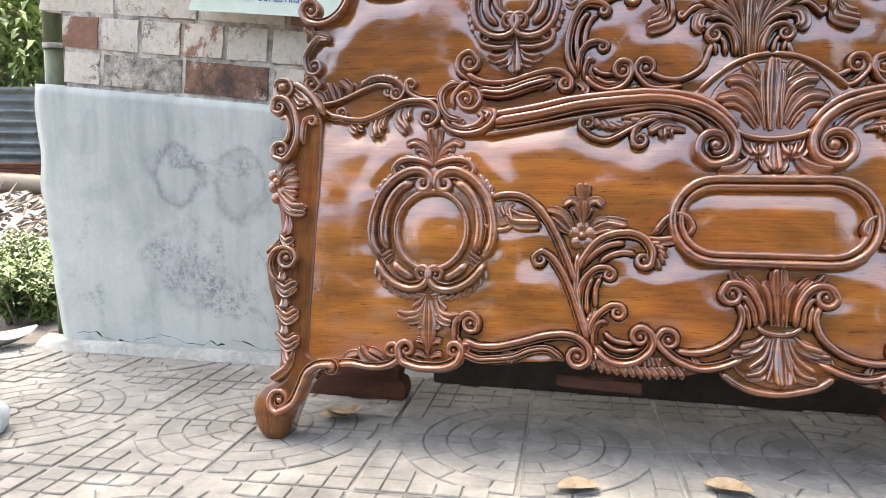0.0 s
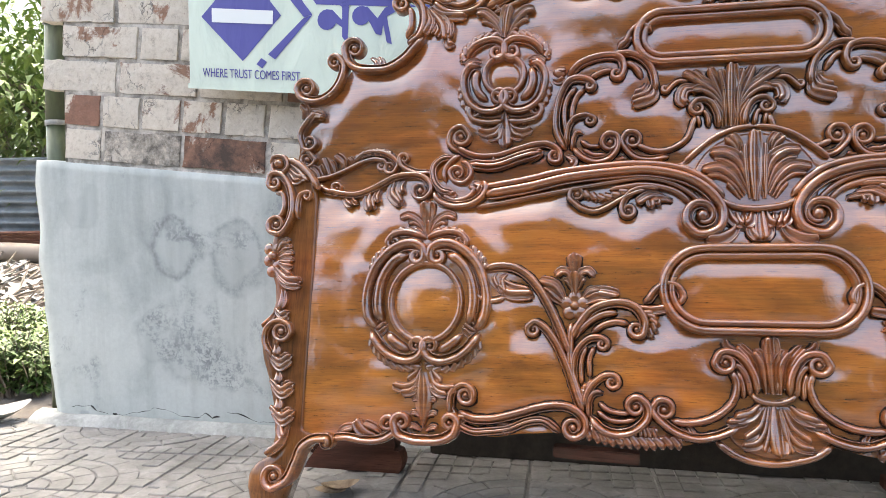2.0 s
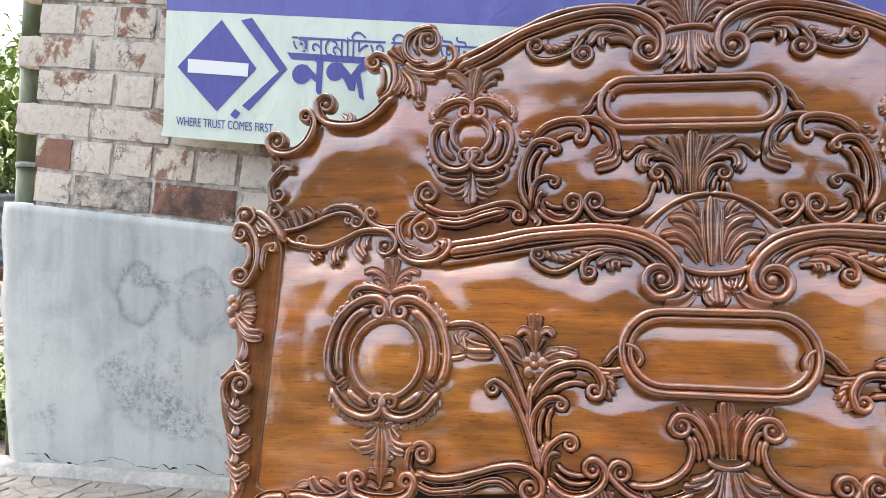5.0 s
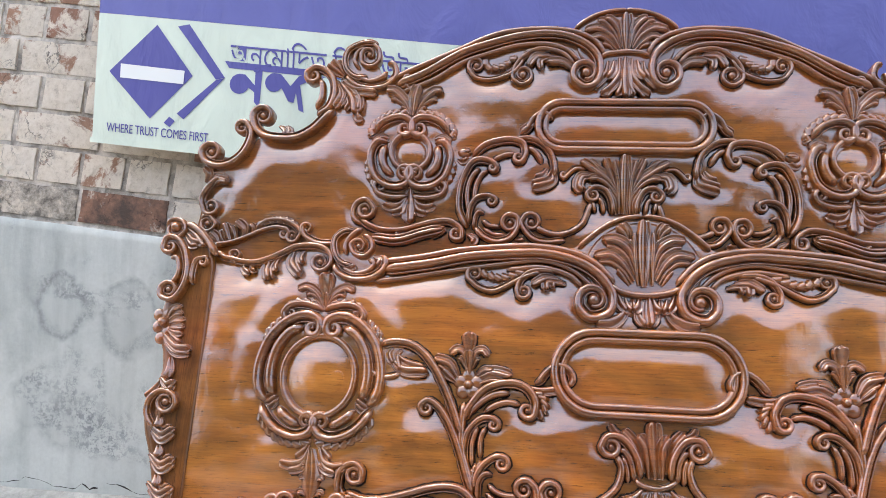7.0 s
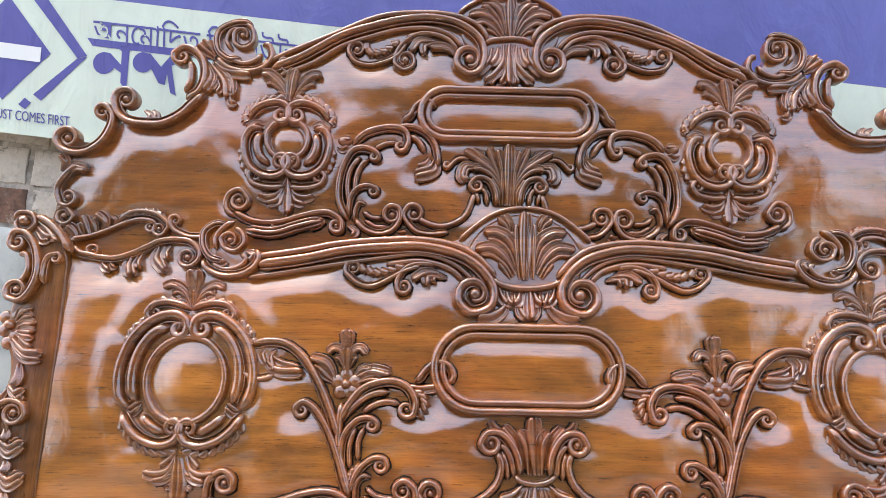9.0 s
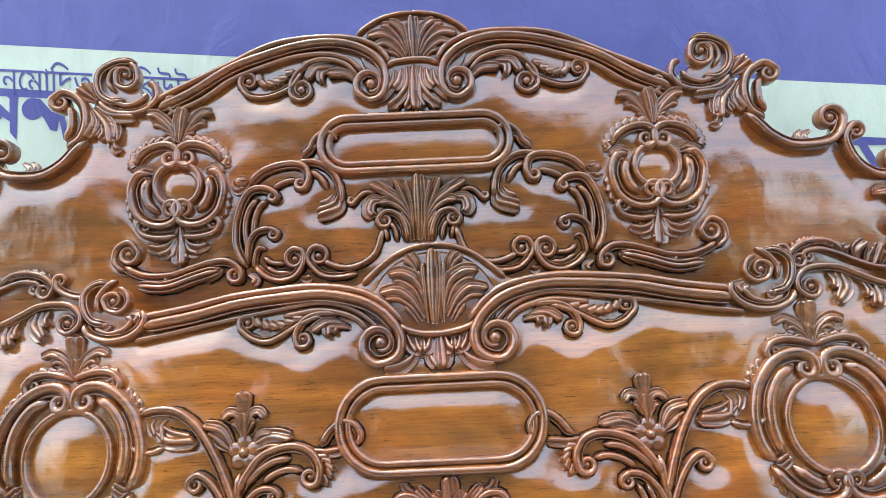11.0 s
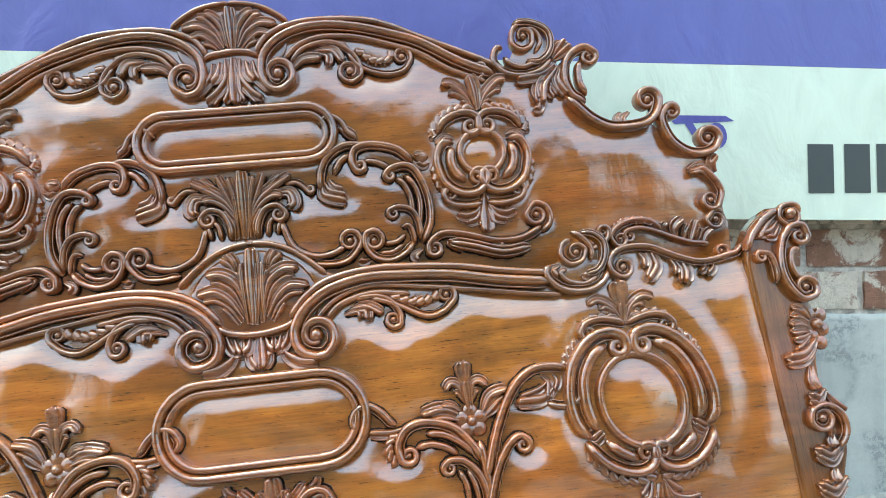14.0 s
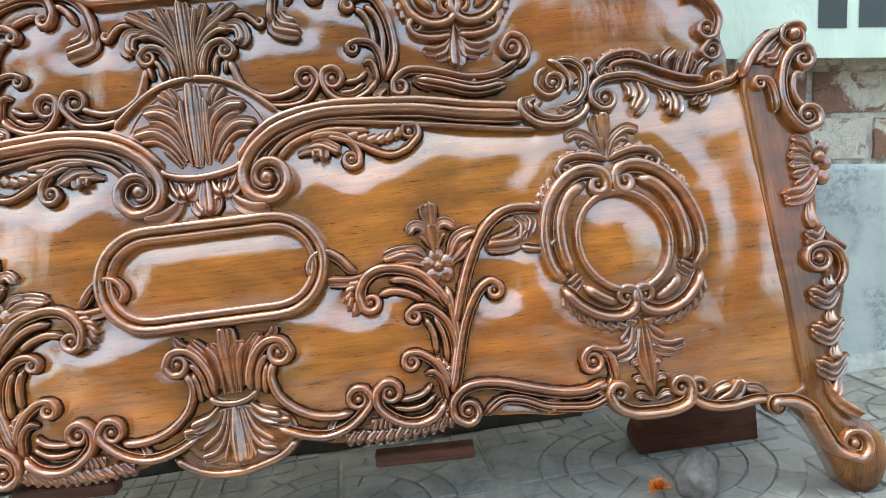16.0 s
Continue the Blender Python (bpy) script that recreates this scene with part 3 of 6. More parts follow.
scroll(FB, "top_rail", [(-266, 667), (-246, 669), (-206, 674), (-170, 669), (-139, 657), (-116, 636)], 11, prof="round")
finger(FB, "top_rail", [(-34, 593), (-43, 578), (-64, 565), (-92, 562)], 20)
finger(FB, "top_rail", [(-51, 626), (-46, 606), (-35, 590)], 13)
scroll(FB, "rail_tendril", [(-197, 667), (-235, 653), (-286, 626), (-316, 630), (-336, 645)], 12, e1=(-328, 658))
scroll(FB, "rail_tendril", [(-170, 665), (-206, 666), (-229, 656), (-242, 633), (-240, 616)], 12, e1=(-230, 624))
frill(FB, "rail_tendril", [(-314, 655), (-283, 647), (-255, 652), (-228, 663)], 13, count=6)
finger(FB, "rail_tendril", [(-164, 652), (-190, 654), (-216, 637)], 13)
finger(FB, "rail_tendril", [(-157, 645), (-186, 646), (-188, 626)], 13)
finger(FB, "rail_tendril", [(-147, 641), (-172, 646), (-176, 631)], 10)
scroll(FB, "crest_arch", [(-126, 717), (-99, 742), (-67, 766), (-32, 780), (2, 784)], 9, prof="round")
dome(FB, "fan_crest", (0, 676), 112, 98, 2.5, mirror=False)
finger(FB, "fan_crest", [(0, 640), (1, 708), (2, 777)], 20, mirror=False)
finger(FB, "fan_crest", [(-9, 643), (-11, 700), (-14, 750)], 14)
finger(FB, "fan_crest", [(-26, 732), (-35, 751), (-52, 763)], 14)
finger(FB, "fan_crest", [(-26, 732), (-28, 753), (-40, 770)], 12)
finger(FB, "fan_crest", [(-14, 688), (-15, 719), (-25, 736)], 12)
finger(FB, "fan_crest", [(-11, 671), (-24, 715), (-51, 735), (-80, 733)], 16)
finger(FB, "fan_crest", [(-13, 661), (-30, 702), (-53, 720), (-72, 720)], 12)
finger(FB, "fan_crest", [(-16, 653), (-37, 688), (-63, 706), (-96, 700)], 15)
finger(FB, "fan_crest", [(-21, 647), (-39, 674), (-61, 690), (-86, 689)], 12)
finger(FB, "fan_crest", [(-26, 643), (-37, 661), (-50, 675)], 11)
scroll(FB, "binding_band", [(-63, 645), (-51, 633), (-25, 625), (6, 623), (38, 627), (60, 634), (71, 644)], 12, prof="round", mirror=False)
finger(FB, "drop_leaf", [(7, 620), (7, 594), (9, 561)], 18, mirror=False)
finger(FB, "drop_leaf", [(-7, 618), (-10, 600), (-21, 589)], 15)
finger(FB, "drop_leaf", [(-37, 618), (-33, 598), (-23, 589)], 14)
finger(FB, "drop_leaf", [(-15, 598), (-10, 578), (1, 563)], 13)
finger(FB, "drop_leaf", [(-22, 618), (-22, 606), (-22, 596)], 10)
dome(FB, "medallion_boss", (-626, 442), 66, 72, 16)
scroll(FB, "medallion_ring", oval(*(-626, 441), 73, 79), 16, prof="round", closed=True, h=15)
MA = -626
scroll(FB, "medallion", [(-635, 537), (-639, 550), (-657, 558), (-681, 555), (-707, 539), (-730, 511), (-742, 479), (-747, 449), (-745, 421), (-737, 401), (-725, 389)], 24, e0=(-647, 534), about=MA)
scroll(FB, "medallion", [(-666, 540), (-696, 523), (-717, 490), (-724, 452), (-722, 420), (-713, 398)], 20, prof="round", about=MA)
finger(FB, "medallion", [(-747, 401), (-727, 384), (-704, 398)], 13, about=MA)
finger(FB, "medallion", [(-738, 388), (-721, 377), (-703, 390)], 11, about=MA)
finger(FB, "medallion", [(-741, 408), (-728, 396), (-715, 405)], 9, about=MA)
scroll(FB, "medallion", [(-737, 383), (-719, 356), (-695, 336), (-664, 326), (-639, 332), (-628, 347)], 20, e1=(-640, 354), about=MA)
scroll(FB, "medallion", [(-704, 380), (-688, 363), (-668, 350), (-653, 346)], 18, prof="round", about=MA)
frill(FB, "medallion", [(-741, 356), (-727, 337), (-707, 319), (-679, 307), (-651, 306), (-627, 314)], 17, count=8, about=MA)
frill(FB, "medallion", [(-748, 509), (-744, 526), (-733, 541), (-715, 556)], 17, count=4, about=MA)
scroll(FB, "medallion", [(-629, 570), (-649, 578), (-676, 583), (-699, 578), (-710, 566)], 16, e1=(-699, 563), about=MA - 3)
frill(FB, "medallion", [(-649, 589), (-675, 592), (-696, 588), (-712, 575)], 12, count=4, about=MA - 3)
finger(FB, "medallion_crest", [(-630, 602), (-630, 628), (-632, 654)], 25)
finger(FB, "medallion_crest", [(-629, 575), (-644, 606), (-669, 621), (-690, 613)], 14, about=MA - 3)
finger(FB, "medallion_crest", [(-630, 574), (-641, 597), (-659, 608), (-671, 601)], 11, about=MA - 3)
finger(FB, "medallion_crest", [(-630, 573), (-642, 590), (-656, 593)], 9, about=MA - 3)
finger(FB, "medallion_crest", [(-628, 569), (-629, 588), (-630, 611)], 12)
finger(FB, "medallion_drop", [(-628, 309), (-638, 280), (-661, 270), (-688, 275)], 16, about=MA + 5)
finger(FB, "medallion_drop", [(-628, 298), (-643, 267), (-669, 259)], 13, about=MA + 5)
finger(FB, "medallion_drop", [(-627, 315), (-641, 296), (-656, 283)], 13, about=MA + 5)
scale_leaf(FB, "medallion_drop", [(-627, 303), (-624, 256), (-621, 195)], 40)
for k in range(4):
    finger(FB, "medallion_drop", [(u - 2 * k * (u < MA), v - 26 * k) for u, v in [(-625, 268), (-636, 276), (-643, 271)]], 9, about=MA + 5)
scroll(FB, "foliage_scroll", [(-523, 494), (-526, 477), (-520, 459), (-504, 448), (-482, 448), (-462, 456)], 14)
scroll(FB, "foliage_scroll", [(-510, 505), (-482, 513), (-450, 511), (-422, 495), (-399, 469), (-378, 434), (-361, 398), (-349, 368), (-340, 342)], 16)
finger(FB, "foliage_scroll", [(-488, 481), (-458, 459), (-409, 458)], 17)
finger(FB, "foliage_scroll", [(-477, 491), (-454, 475), (-417, 466)], 12)
finger(FB, "foliage_scroll", [(-464, 500), (-475, 486), (-467, 459)], 12)
finger(FB, "foliage_scroll", [(-482, 507), (-491, 490), (-481, 470)], 11)
scroll(FB, "foliage_scroll", [(-314, 240), (-325, 265), (-339, 306), (-354, 344), (-370, 373), (-387, 394), (-405, 404), (-417, 396)], 15, e1=(-409, 390))
scroll(FB, "foliage_scroll", [(-314, 249), (-328, 290), (-338, 323), (-339, 362), (-337, 405)], 13, prof="round")
scroll(FB, "foliage_scroll", [(-336, 372), (-322, 400), (-300, 428), (-272, 441), (-242, 444), (-217, 434), (-203, 411), (-205, 390)], 16, e1=(-217, 395))
scroll(FB, "foliage_scroll", [(-298, 388), (-278, 402), (-254, 409), (-230, 405)], 11, prof="round")
scroll(FB, "foliage_scroll", [(-327, 384), (-306, 406), (-280, 422), (-250, 427)], 12, prof="round")
frill(FB, "foliage_scroll", [(-195, 432), (-184, 418), (-182, 400), (-193, 380)], 18, count=5)
scroll(FB, "foliage_scroll", [(-329, 285), (-332, 321), (-326, 351), (-306, 374), (-284, 378), (-272, 371)], 13, e1=(-279, 366))
scroll(FB, "foliage_scroll", [(-317, 290), (-318, 330), (-309, 361)], 9, prof="round")
scroll(FB, "foliage_scroll", [(-302, 304), (-303, 337), (-294, 362)], 9, prof="round")
finger(FB, "foliage_scroll", [(-350, 361), (-364, 384), (-362, 415)], 12)
finger(FB, "foliage_scroll", [(-344, 344), (-353, 370), (-355, 391)], 10)
for k in range(5):
    dome(FB, "blossom", (-331 + 17 * math.cos(radians(90 + 72 * k)), (-331, 439)[1] + 17 * math.sin(radians(90 + 72 * k))), 14, 14, 8)
dome(FB, "blossom", (-331, 439), 10, 10, 17)
finger(FB, "blossom_leaf", [(-332, 502), (-332, 518), (-333, 542)], 20)
finger(FB, "blossom_leaf", [(-333, 469), (-341, 500), (-356, 506), (-369, 494)], 12)
finger(FB, "blossom_leaf", [(-330, 469), (-321, 500), (-305, 506), (-293, 493)], 12)
finger(FB, "blossom_leaf", [(-335, 469), (-344, 486), (-353, 488)], 9)
finger(FB, "blossom_leaf", [(-327, 469), (-318, 487), (-309, 488)], 9)
finger(FB, "blossom_leaf", [(-331, 456), (-332, 480), (-332, 507)], 13)
finger(FB, "blossom_leaf", [(-350, 452), (-368, 479), (-400, 488)], 14)
finger(FB, "blossom_leaf", [(-352, 446), (-372, 465), (-391, 476)], 11)
finger(FB, "blossom_leaf", [(-354, 442), (-370, 452), (-383, 465)], 10)
finger(FB, "blossom_leaf", [(-311, 455), (-285, 467), (-246, 460)], 15)
finger(FB, "blossom_leaf", [(-310, 443), (-287, 452), (-262, 450)], 12)
finger(FB, "blossom_leaf", [(-314, 458), (-302, 469), (-283, 470)], 10)
scroll(FB, "clasp_tendril", [(-204, 446), (-194, 451), (-182, 467), (-164, 480), (-144, 476), (-134, 457), (-145, 442)], 14)
finger(FB, "clasp_tendril", [(-222, 438), (-191, 432), (-155, 436)], 13)
scroll(FB, "bottom_scroll", [(-810, 166), (-777, 170), (-741, 166), (-706, 169), (-681, 184), (-679, 201)], 16, e1=(-693, 199))
finger(FB, "bottom_scroll", [(-715, 172), (-745, 182), (-761, 206)], 18)
finger(FB, "bottom_scroll", [(-801, 169), (-784, 185), (-762, 190)], 13)
finger(FB, "bottom_scroll", [(-706, 180), (-722, 192), (-743, 200)], 12)
scroll(FB, "bottom_scroll", [(-677, 201), (-669, 182), (-642, 173), (-614, 172), (-585, 175), (-562, 187), (-554, 207)], 20, e0=(-664, 205), e1=(-567, 208))
scroll(FB, "rail_scroll", [(-566, 221), (-568, 248), (-562, 269), (-542, 280), (-526, 269), (-526, 252)], 14, e1=(-538, 261))
finger(FB, "rail_scroll", [(-567, 237), (-555, 217), (-533, 218)], 15)
scroll(FB, "rail_scroll", [(-552, 229), (-525, 218), (-498, 217), (-471, 221), (-432, 232), (-398, 243), (-363, 249), (-334, 245), (-314, 228), (-312, 206), (-325, 195)], 16, e1=(-332, 211))
scroll(FB, "rail_scroll", [(-556, 207), (-523, 194), (-497, 195), (-453, 202), (-418, 217), (-386, 220), (-356, 201)], 14, prof="reed")
for x in (0, 165):
    finger(FB, "rail_scroll", [(u + x, v + 0.08 * x) for u, v in [(-475, 208), (-459, 203), (-461, 189)]], 13)
    finger(FB, "rail_scroll", [(u + x, v + 0.08 * x) for u, v in [(-462, 212), (-449, 205), (-453, 194)]], 9)
scroll(FB, "lower_volute", [(-311, 247), (-307, 270), (-296, 291), (-275, 307), (-256, 307), (-251, 297)], 13, e1=(-261, 296))
frill(FB, "lower_volute", [(-322, 265), (-315, 284), (-298, 299)], 11, count=4)
scroll(FB, "lower_volute", [(-303, 229), (-303, 260), (-292, 276), (-277, 275)], 11)
scroll(FB, "lower_volute", [(-301, 233), (-279, 211), (-249, 204), (-221, 213), (-200, 234), (-200, 256), (-212, 268)], 16, e1=(-219, 254))
scroll(FB, "lower_volute", [(-285, 259), (-270, 246), (-249, 241), (-229, 241)], 9, prof="round")
scroll(FB, "lower_volute", [(-288, 243), (-268, 229), (-243, 226), (-219, 232)], 9, prof="round")
frill(FB, "base_frill", [(-310, 200), (-286, 194), (-256, 190), (-222, 188), (-188, 188), (-163, 191), (-140, 191)], 20, count=12)
frill(FB, "base_frill", [(-224, 208), (-205, 205), (-182, 204)], 22, count=5)
scroll(FB, "base_sweep", [(-42, 228), (-77, 211), (-113, 204), (-146, 212), (-171, 228), (-188, 248), (-181, 264)], 15, e1=(-170, 251))
scroll(FB, "base_sweep", [(-158, 233), (-134, 229), (-101, 234), (-72, 249), (-51, 272), (-44, 302), (-54, 327)], 12, prof="round")
scroll(FB, "base_sweep", [(-12, 285), (-17, 316), (-31, 342), (-49, 356), (-69, 355), (-79, 338)], 16, e1=(-63, 339))
scroll(FB, "base_sweep", [(-22, 282), (-27, 313), (-40, 333), (-51, 330)], 11, prof="round")
scroll(FB, "base_sweep", [(-33, 277), (-35, 302), (-43, 325)], 9, prof="round")
finger(FB, "base_sweep", [(-140, 219), (-132, 207), (-138, 199)], 10)
finger(FB, "base_sweep", [(-129, 224), (-121, 211), (-128, 198)], 10)
finger(FB, "vase_palmette", [(18, 286), (16, 338), (13, 391)], 22, mirror=False)
finger(FB, "vase_palmette", [(6, 286), (3, 337), (-14, 365)], 16)
finger(FB, "vase_palmette", [(-5, 295), (-17, 341), (-42, 372)], 15)
finger(FB, "vase_palmette", [(-34, 357), (-57, 367), (-64, 381)], 10)
scroll(FB, "binding_band", [(-20, 287), (-11, 275), (17, 270), (41, 276), (54, 288)], 10, prof="round", mirror=False)
finger(FB, "base_palmette", [(18, 266), (21, 223), (24, 177)], 24, mirror=False)
finger(FB, "base_palmette", [(9, 263), (3, 222), (-13, 199), (-40, 193)], 14)
finger(FB, "base_palmette", [(5, 263), (-6, 227), (-35, 205)], 14)
finger(FB, "base_palmette", [(-6, 266), (-23, 248), (-52, 240)], 17)
finger(FB, "base_palmette", [(-15, 260), (-36, 236), (-65, 233)], 14)
finger(FB, "base_palmette", [(12, 261), (9, 218), (-2, 185)], 12)
scroll(FB, "base_arc", [(-81, 200), (-57, 182), (-26, 170), (13, 167), (48, 173), (83, 185), (107, 205)], 12, prof="round", mirror=False)
dome(FB, "base_arc", (23, 221), 86, 47, 8, mirror=False)
for inset, prof_w in ((0, 18), (15, 15)):
    scroll(FB, "oval_frame", stadium(4, 472, 172 - inset, 77 - inset), prof_w, prof="round", mirror=False, closed=True, h=16 - inset * 0.25)
FOOT_TOP = [(-884, 690), (-845, 672), (-800, 664), (-765, 676), (-730, 693), (-694, 700), (-650, 702), (-615, 690), (-590, 700), (-540, 700), (-518, 676), (-432, 689), (-353, 706), (-274, 716), (-207, 719), (-151, 715), (-129, 718), (-97, 751), (-53, 775), (0, 785)]
FOOT_LOW = [(-884, 170), (-810, 164), (-741, 160), (-680, 182), (-669, 178), (-642, 168), (-585, 170), (-556, 192), (-525, 190), (-481, 184), (-433, 194), (-330, 202), (-300, 200), (-270, 184), (-136, 188), (-87, 202), (-53, 180), (10, 166)]
FOOT_TOP += [(-u + (18 if u < -880 else 0), v) for u, v in FOOT_TOP[-2::-1]]
FOOT_LOW += [(25 - u, v) for u, v in FOOT_LOW[-2::-1]]
panel(FB, "panel", -884, 902, FOOT_LOW, FOOT_TOP, -50, 21, 125, 400, 150, WOOD_PANEL, "glossy orange-brown panel with flowing grain", True, mounds=((-626, 452, 152, 178, 9), (645, 452, 152, 178, 9)))
carve_out(FB, WOOD_CARVED, {"medallion_boss": "polished oval boss"})

# posts of the footboard
POST_LEFT = [(0, -956), (10, -970), (32, -983), (60, -990), (88, -988), (108, -973), (126, -941), (166, -936), (202, -936), (238, -945), (279, -958), (315, -973), (345, -980), (362, -980), (383, -974), (407, -963), (440, -955), (475, -960), (501, -972), (536, -981), (556, -977), (581, -971), (615, -962), (622, -947), (662, -953), (670, -966), (682, -979), (738, -988), (752, -972)]
POST_RIGHT = [(0, -928), (10, -917), (39, -908), (80, -892), (116, -876), (150, -850), (166, -838), (178, -872), (331, -872), (655, -872), (690, -880), (725, -902), (760, -940)]
POST_FRONT = [(0, -16), (14, -4), (60, 4), (100, 5), (190, 3), (350, 3), (520, 4), (640, 10), (700, 15), (768, 16)]


def lean(v):
    """Twice the middle line between the two posts, which stand a little askew."""
    return 0.045 * (700 - v) - 3


def post(side):
    rows, cols = 90, 25
    vs = np.linspace(0, 748, rows)
    a = np.interp(vs, *np.array(POST_LEFT, float).T)
    b = np.interp(vs, *np.array(POST_RIGHT, float).T)
    w = np.interp(vs, *np.array(POST_FRONT, float).T)
    back = np.interp(vs, [0, 100, 768], [-75, -58, -46])
    verts, faces = [], []
    for v, l, r, f, k in zip(vs, a, b, w, back):
        s = np.linspace(0, 1, cols)
        round_ = np.minimum(1, np.minimum(s * 7, (1 - s) * (24 if v > 170 else 7)))
        swell = np.interp(v, [130, 200], [10, 0])
        out = f - (1 - np.sqrt(1 - (1 - round_) ** 2)) * np.where(s > 0.5, 12 if v < 170 else 3, 10) - swell * (2 * s - 1) ** 2
        ring = [(l + (r - l) * q, -o, v) for q, o in zip(s, out)] + [(r - 3, -k, v), (l + 3, -k, v)]
        verts += [(x if side < 0 else lean(z) - x, y, z) for x, y, z in ring]
    m = cols + 2
    for i in range(rows - 1):
        for j in range(m):
            q = (i * m + j, i * m + (j + 1) % m, (i + 1) * m + (j + 1) % m, (i + 1) * m + j)
            faces.append(q if side < 0 else q[::-1])
    faces += [tuple(range(m)), tuple(range((rows - 1) * m, rows * m))]
    return mesh_ob("post", np.array(verts) / 1000, faces, WOOD_POST, foot_root, "curved post with a scrolled top and a cabriole foot", True)


post_a, post_b = post(-1), post(1)
PT = Board(post_a, lambda v: lean(v) / 2 + 3, 1)

scroll(PT, "top_volute", [(-942, 746), (-912, 730), (-885, 704), (-868, 676)], 13, prof="round")
scroll(PT, "top_volute", [(-981, 731), (-975, 749), (-952, 748), (-942, 730), (-954, 715)], 11, e1=(-963, 734), turns=0.6)
dome(PT, "top_volute", (-963, 735), 12, 12, 22)
finger(PT, "top_volute", [(-938, 737), (-911, 720), (-887, 694)], 14)
finger(PT, "top_volute", [(-940, 723), (-919, 704), (-892, 700)], 13)
finger(PT, "top_volute", [(-942, 716), (-925, 695), (-906, 695)], 11)
scroll(PT, "top_volute", [(-980, 691), (-975, 709), (-955, 708), (-936, 688), (-925, 658), (-923, 626), (-932, 598), (-947, 582), (-966, 585)], 15, e0=(-968, 691), e1=(-956, 600))
scroll(PT, "top_volute", [(-966, 669), (-949, 668), (-941, 645), (-946, 623), (-958, 616)], 11, prof="round")
scroll(PT, "top_volute", [(-909, 613), (-910, 640), (-905, 663), (-887, 669)], 12, e1=(-891, 662))
for c in [(-978, 550), (-958, 553), (-976, 525), (-955, 515), (-967, 502)]:
    dome(PT, "post_rosette", c, 12, 13, 6)
dome(PT, "post_rosette", (-966, 535), 11, 11, 16)
finger(PT, "post_rosette", [(-957, 545), (-945, 563), (-925, 567)], 12)
finger(PT, "post_rosette", [(-953, 541), (-937, 553), (-921, 552)], 11)
finger(PT, "post_rosette", [(-950, 533), (-933, 540), (-915, 539)], 12)
finger(PT, "post_rosette", [(-949, 525), (-931, 526), (-914, 524)], 12)
finger(PT, "post_rosette", [(-950, 519), (-935, 512), (-915, 510)], 11)
finger(PT, "post_leaf", [(-957, 508), (-929, 483), (-893, 481)], 16)
finger(PT, "post_leaf", [(-952, 492), (-926, 472), (-894, 469)], 13)
finger(PT, "post_leaf", [(-946, 510), (-928, 497), (-916, 493)], 11)
finger(PT, "post_leaf", [(-935, 464), (-931, 440), (-935, 421)], 13)
finger(PT, "post_leaf", [(-951, 422), (-934, 408), (-916, 417)], 12)
finger(PT, "post_leaf", [(-947, 412), (-929, 397), (-916, 406)], 10)
finger(PT, "post_leaf", [(-949, 416), (-960, 397), (-974, 382)], 10)
scroll(PT, "post_leaf", [(-944, 323), (-963, 350), (-962, 379), (-941, 395), (-917, 389), (-910, 373)], 13, e1=(-930, 375))
finger(PT, "post_leaf", [(-939, 340), (-941, 350), (-938, 361)], 11)
for x, y in ((0, 0), (22, 140), (35, 275)):
    shift = (x * 0.4, -y * 0.4)
    finger(PT, "post_leaf", [(u + shift[0], v + shift[1]) for u, v in [(-941, 348), (-937, 336), (-938, 325)]], 13)
    finger(PT, "post_leaf", [(u + shift[0], v + shift[1]) for u, v in [(-958, 331), (-929, 312), (-902, 326)]], 13)
    finger(PT, "post_leaf", [(u + shift[0], v + shift[1]) for u, v in [(-953, 318), (-928, 300), (-902, 315)]], 11)
    finger(PT, "post_leaf", [(u + shift[0], v + shift[1]) for u, v in [(-938, 329), (-924, 323), (-911, 331)]], 10)
finger(PT, "post_leaf", [(-920, 187), (-914, 171), (-906, 161)], 13)
finger(PT, "post_leaf", [(-900, 186), (-912, 151), (-943, 125)], 13)
scroll(PT, "foot_volute", [(-813, 166), (-843, 162), (-866, 145), (-877, 116), (-893, 82), (-923, 64)], 19, e0=(-816, 158), e1=(-921, 86))
for (name, side), geos in PT.pieces.items():
    lift = {"top_volute": 0.008, "foot_volute": -0.004}.get(name, 0.0)
    verts, faces, at = [], [], 0
    for v, fc in geos:
        verts.append(np.asarray(v) / 1000 - np.array((0, lift, 0)))
        faces += [tuple(i + at for i in f) for f in fc]
        at += len(v)
    mesh_ob(name, np.vstack(verts), faces, WOOD_CARVED, post_a if side[0] == "a" else post_b, "", True)

# ---------- headboard ----------
head_root = empty("bed_headboard", pose(-0.015, 0.230 - 1.0 * math.tan(radians(6)), -0.006, -6, 0.45, 1.2), "tall glossy varnished carved wooden bed headboard behind the footboard", "bed headboard")
HB = Board(head_root, lambda v: 2, -15)
scroll(HB, "corner_scroll", [(-944, 907), (-932, 889), (-906, 881), (-878, 886), (-853, 905), (-838, 932), (-834, 959), (-845, 976)], 18, e0=(-923, 910), e1=(-856, 969))
scroll(HB, "corner_scroll", [(-829, 989), (-819, 967), (-798, 952), (-763, 947), (-725, 950), (-691, 969), (-667, 994), (-645, 1018)], 19, e0=(-808, 998))
finger(HB, "corner_scroll", [(-771, 977), (-755, 965), (-759, 950)], 11)
finger(HB, "corner_scroll", [(-754, 978), (-743, 966), (-748, 952)], 10)
scroll(HB, "corner_scroll", [(-685, 1004), (-659, 1020), (-648, 1050), (-651, 1081), (-666, 1103), (-691, 1114), (-712, 1101)], 17, e1=(-699, 1095))
